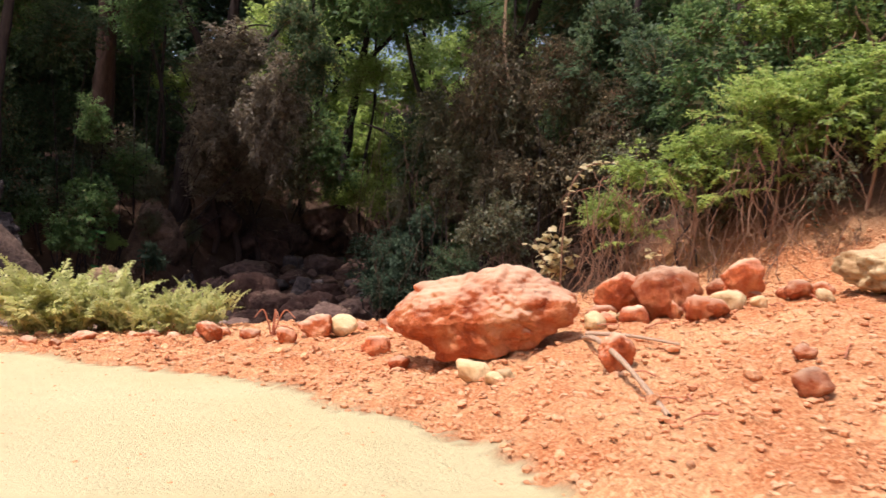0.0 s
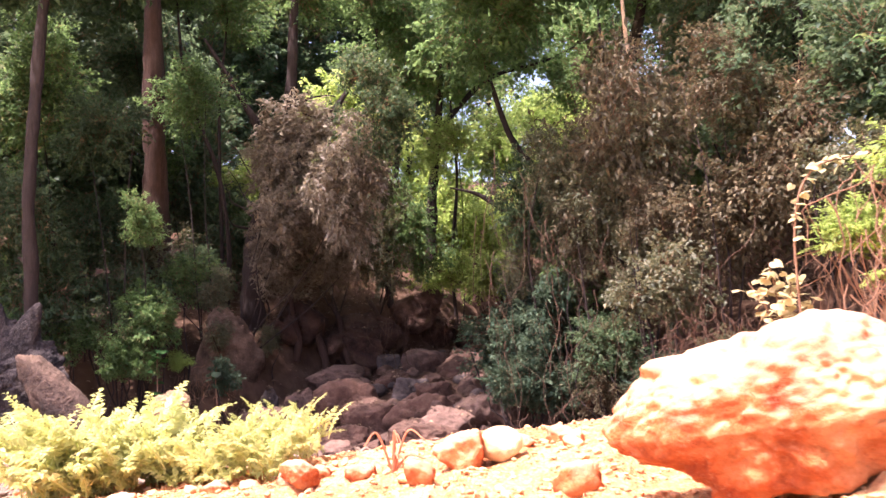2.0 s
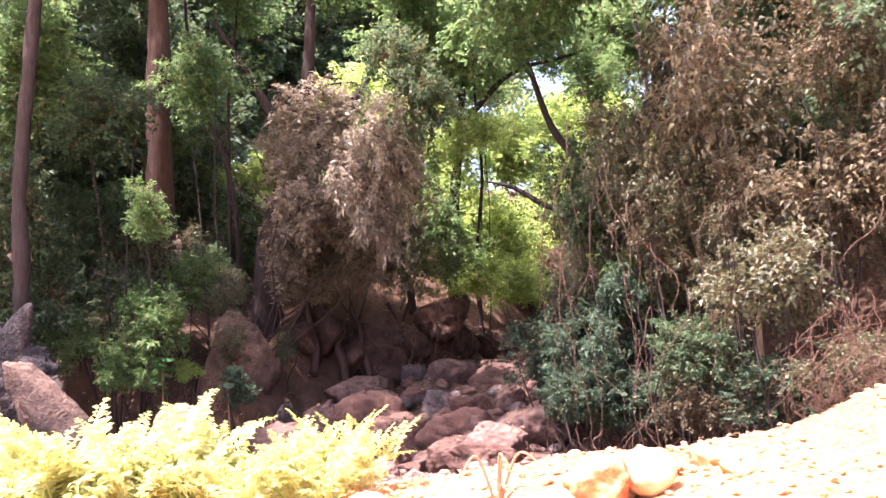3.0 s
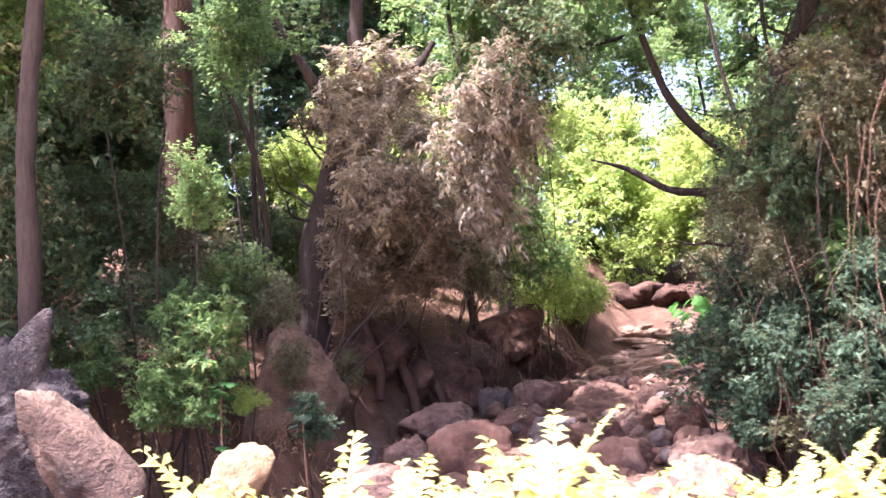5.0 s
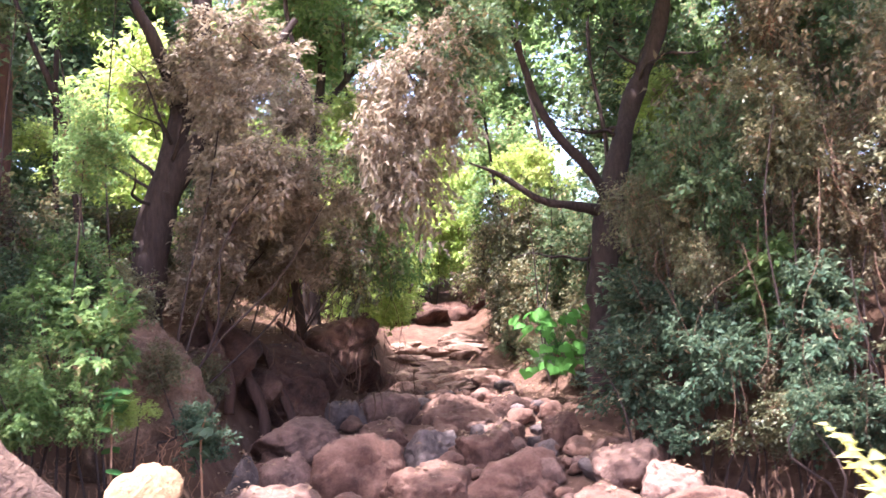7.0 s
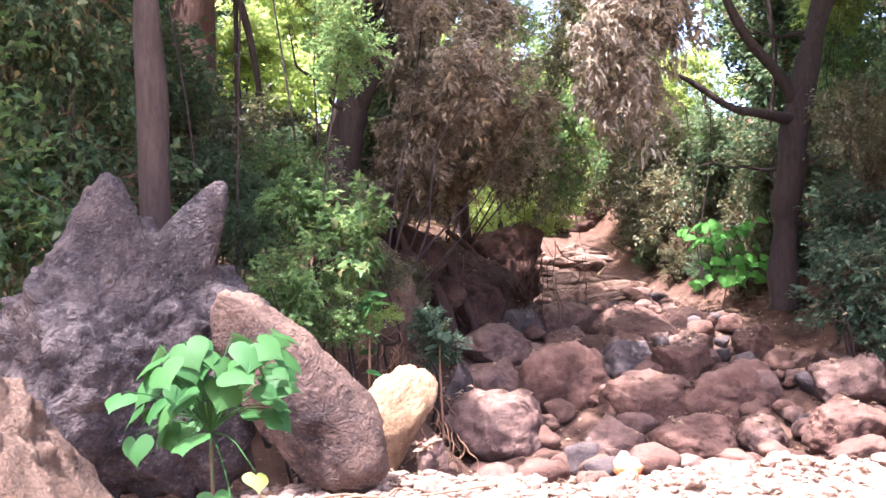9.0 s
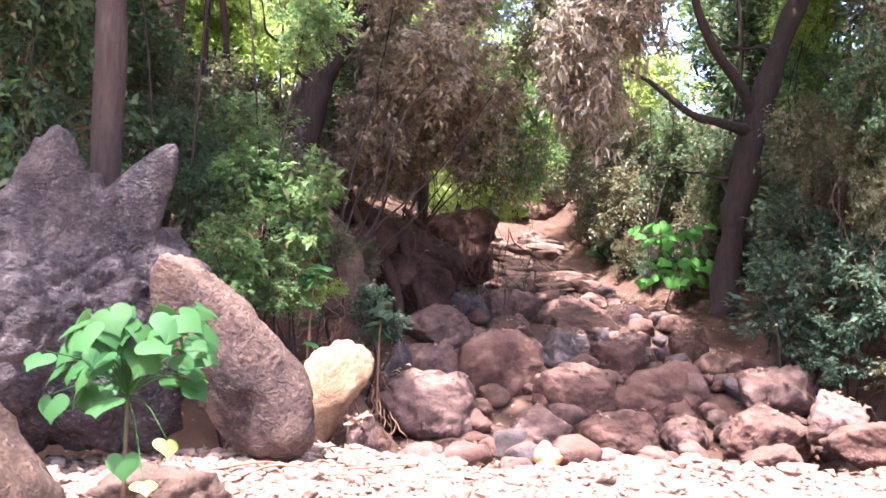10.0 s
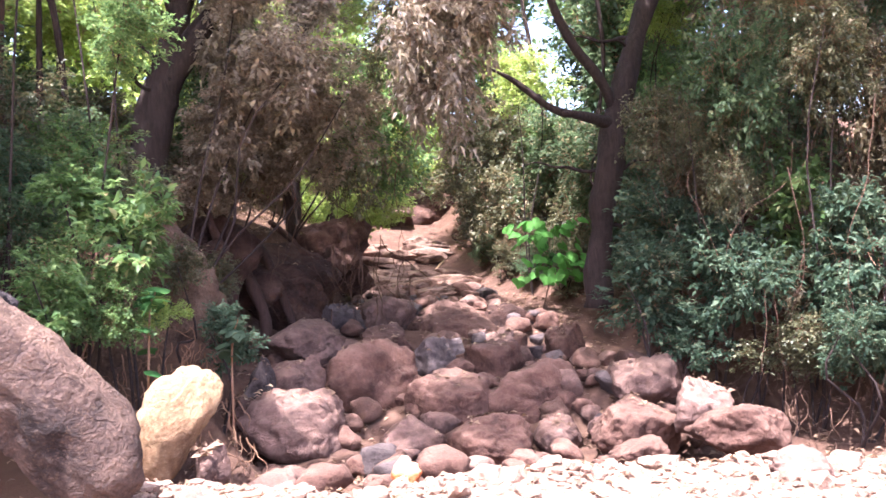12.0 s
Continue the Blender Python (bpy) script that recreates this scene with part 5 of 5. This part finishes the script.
heart_plant(-8.08, 12.35, [(-7.98 + hr.uniform(-0.25, 0.25), 12.3 + hr.uniform(-0.22, 0.2), 0.62 + hr.uniform(-0.18, 0.13), int(hr.integers(0, 2))) for _ in range(64)] + [(-7.85, 12.1, 0.32, 2), (-7.98, 12.1, 0.28, 1), (-7.92, 12.05, 0.2, 2)],
            "young plant with large fresh green heart-shaped leaves")
heart_plant(0.0, 20.9, [(0.0 + hr.uniform(-0.55, 0.55), 20.8 + hr.uniform(-0.4, 0.3), 0.95 + hr.choice([-0.25, 0.3]) + hr.uniform(-0.2, 0.2), 3) for _ in range(70)], "fresh green large-leaved plant on the creek bank")

# ---- sticks on the spoil ----
STICKS = "dry sticks on the spoil"


def stick(points, radii, label, mat=WOOD_PALE, name="stick"):
    v, q = tube(points, radii, 14, 7, 0.1, prng.uniform(0, 9))
    tagged(new(name, raw_mesh(name, v, q, [mat])), label, "stick", STICKS)


fork = thing("forked_branch", 1.17, 6.86, gz(1.17, 6.86), "bleached forked branch propped over red soil", "branch")
o0 = np.array([1.17, 6.86, gz(1.17, 6.86)])
limb(fork, np.array([(1.14, 6.95, gz(1.14, 6.95) + 0.02), (1.16, 6.4, gz(1.16, 6.4) + 0.12), (1.2, 5.6, gz(1.2, 5.6) + 0.16), (1.26, 4.65, gz(1.26, 4.65) + 0.015)]) - o0, [0.02, 0.021, 0.019, 0.014], "branch", WOOD_PALE, 12, 7)
limb(fork, np.array([(1.15, 6.75, gz(1.15, 6.75) + 0.06), (1.42, 6.5, gz(1.42, 6.5) + 0.1), (1.75, 6.3, gz(1.75, 6.3) + 0.05)]) - o0, [0.017, 0.016, 0.01], "branch", WOOD_PALE, 10, 7)

# ---- small growth and litter along the way ----
def leafy_sprig(x, y, points, count, size, mat, label, seed):
    """A single curved shoot that carries separate broad leaves."""
    r = np.random.default_rng(seed)
    g = gz(x, y) - 0.03
    t = thing("sprig", x, y, g, label, "plant", "lone shoots")
    pts = np.array(points, float) - np.array([x, y, g])
    limb(t, pts, [0.012, 0.009, 0.004], "stem", TWIG, 10, 6)
    c = spline(pts, 40)
    shape = heart_leaf(size, mat)
    for _ in range(count):
        p = c[int(r.integers(12, 40))]
        ob = part("leaf", shape, t)
        ob.matrix_basis = pose(*(p + r.normal(size=3) * size * 0.35), r.uniform(-60, 20), r.uniform(-30, 30), r.uniform(0, 360)) @ Matrix.Scale(r.uniform(0.6, 1.2), 4)


LEAF_SALLOW = leaf_material("sallow_leaf", (0.3, 0.26, 0.1), (0.5, 0.4, 0.2), (0.72, 0.56, 0.36), 0.35, 0.5)
for k, (px, py, pz) in enumerate(((1.25, 10.4, 1.25), (1.45, 10.5, 1.15), (1.1, 10.5, 1.1), (1.55, 10.4, 0.95), (1.3, 10.3, 0.95))):
    leafy_sprig(1.35, 10.5, [(1.35, 10.5, gz(1.35, 10.5)), ((1.35 + px) / 2, 10.45, pz - 0.25), (px, py, pz)], 24, 0.11, LEAF_SALLOW, "sallow broad-leaved shoot at the bank foot", 70 + k)
leafy_sprig(1.4, 10.2, [(1.4, 10.2, gz(1.4, 10.2)), (1.42, 10.2, 1.5), (1.6, 10.2, 1.95), (2.0, 10.2, 2.05)], 34, 0.09, LEAF_SALLOW, "tall curved shoot with small sallow leaves", 81)
leafy_sprig(2.15, 8.4, [(2.15, 8.4, gz(2.15, 8.4)), (2.05, 8.35, 0.95), (1.95, 8.35, 1.1)], 9, 0.1, LEAF_SALLOW, "small sallow seedling behind the boulders", 82)
leafy_sprig(-5.75, 17.0, [(-5.75, 17.0, gz(-5.75, 17.0)), (-5.75, 16.95, 0.2), (-5.7, 16.9, 0.45)], 16, 0.16, LEAF_TEAL, "grey-green seedling on the creek edge", 83)
leafy_sprig(-6.55, 16.5, [(-6.55, 16.5, gz(-6.55, 16.5)), (-6.5, 16.45, 0.5), (-6.45, 16.4, 0.75)], 14, 0.15, LEAF_FRESH, "fresh green seedling beside the slab", 84)
stick([(-6.15, 16.5, gz(-6.15, 16.5) + 0.3), (-6.1, 16.45, gz(-6.1, 16.45) + 0.12), (-5.95, 16.4, gz(-5.95, 16.4) + 0.02)], [0.008, 0.01, 0.012], "curved bleached twig on the bank foot")
stick([(1.35, 27.7, gz(1.35, 27.7) + 0.02), (1.55, 27.8, gz(1.55, 27.8) + 0.18), (1.76, 27.84, gz(1.76, 27.84) + 0.32)], [0.025, 0.022, 0.02], "pale stick lying across the creek ledges")
stick([(-6.9, 16.3, gz(-6.9, 16.3) + 0.02), (-6.9, 16.3, gz(-6.9, 16.3) + 0.25), (-6.88, 16.3, gz(-6.88, 16.3) + 0.5)], [0.012, 0.011, 0.01], "short upright stub on the bank")
fallen = np.random.default_rng(91)
for k in range(22):
    sx, sy = fallen.uniform(-8.4, -6.6), fallen.uniform(12.5, 14.7)
    an, ln0 = fallen.uniform(-0.6, 0.6), fallen.uniform(0.2, 0.7)
    dx, dy = ln0 * math.cos(an), ln0 * math.sin(an)
    stick([(sx, sy, gz(sx, sy) + 0.02), (sx + dx * 0.5, sy + dy * 0.5, gz(sx + dx * 0.5, sy + dy * 0.5) + 0.05), (sx + dx, sy + dy, gz(sx + dx, sy + dy) + 0.02)], [0.011, 0.008, 0.004], "dry fallen twig lying between the rocks", TWIG, "twig")
TWIG_RED = bark_material("red_dusted_twig", (0.45, 0.14, 0.07), (0.72, 0.3, 0.17))
for k in range(7):
    ex, ez = prng.uniform(-0.3, 0.35), prng.uniform(0.05, 0.3)
    stick([(-1.75, 9.25, gz(-1.75, 9.25)), (-1.75 + ex * 0.5, 9.2, gz(-1.75, 9.2) + ez), (-1.75 + ex, 9.15, gz(-1.75 + ex, 9.15) + ez * 0.7)], [0.01, 0.008, 0.005], "thin red-dusted twig on the spoil edge", TWIG_RED, "twig")
for k in range(16):
    sx, sy = prng.uniform(1.2, 4.4), prng.uniform(4.2, 7.6)
    an, ln0 = prng.uniform(0, 3.14), prng.uniform(0.1, 0.3)
    dx, dy = ln0 * math.cos(an), ln0 * math.sin(an)
    stick([(sx, sy, gz(sx, sy) + 0.02), (sx + dx * 0.5, sy + dy * 0.5, gz(sx + dx * 0.5, sy + dy * 0.5) + 0.04), (sx + dx, sy + dy, gz(sx + dx, sy + dy) + 0.02)], [0.007, 0.006, 0.004], "thin broken twig lying on red soil", TWIG_RED, "twig")
rock("stone", -5.05, 14.85, (0.24, 0.18, 0.2), ROCK_RED, "orange-red stone on the pale gravel", 10, level=3, sink=0.1, group="stones of the gravel", category="stone")
rock("stone", -5.0, 15.0, (0.2, 0.16, 0.26), PEBBLE, "white stone on the pale gravel", 40, level=3, sink=0.1, group="stones of the gravel", category="stone")

# large feathery fronds on the sunlit bank
BIG_FRONDS = [frond_mesh(140 + k, 0.95, 26, LEAF_BRIGHT) for k in range(4)]
for fx, fy, fz, n0 in ((4.3, 8.95, 2.5, 12), (4.8, 8.7, 2.9, 12), (3.5, 9.4, 2.35, 10), (2.7, 9.6, 1.95, 10), (5.2, 8.5, 2.4, 10), (3.9, 9.2, 3.0, 10), (2.1, 10.2, 1.4, 8)):
    g0 = gz(fx, fy)
    t = thing("feathery_shrub", fx, fy, g0 - 0.05, "bright green feathery-leaved shrub on the dry bank", "shrub", "feathery shrubs")
    limb(t, [(0, 0, 0), (0.05, -0.05, (fz - g0) * 0.5), (0, -0.1, fz - g0)], [0.02, 0.016, 0.01], "stem", TWIG, 8, 6)
    for k in range(n0):
        ob = part("frond", BIG_FRONDS[k % 4], t)
        ob.matrix_basis = pose(prng.uniform(-0.1, 0.1), -0.1 + prng.uniform(-0.1, 0.1), fz - g0 - prng.uniform(0, 0.5), prng.uniform(-20, 20), prng.uniform(15, 60), k * 360 / n0 + prng.uniform(-25, 25)) @ Matrix.Scale(prng.uniform(0.6, 1.0), 4)
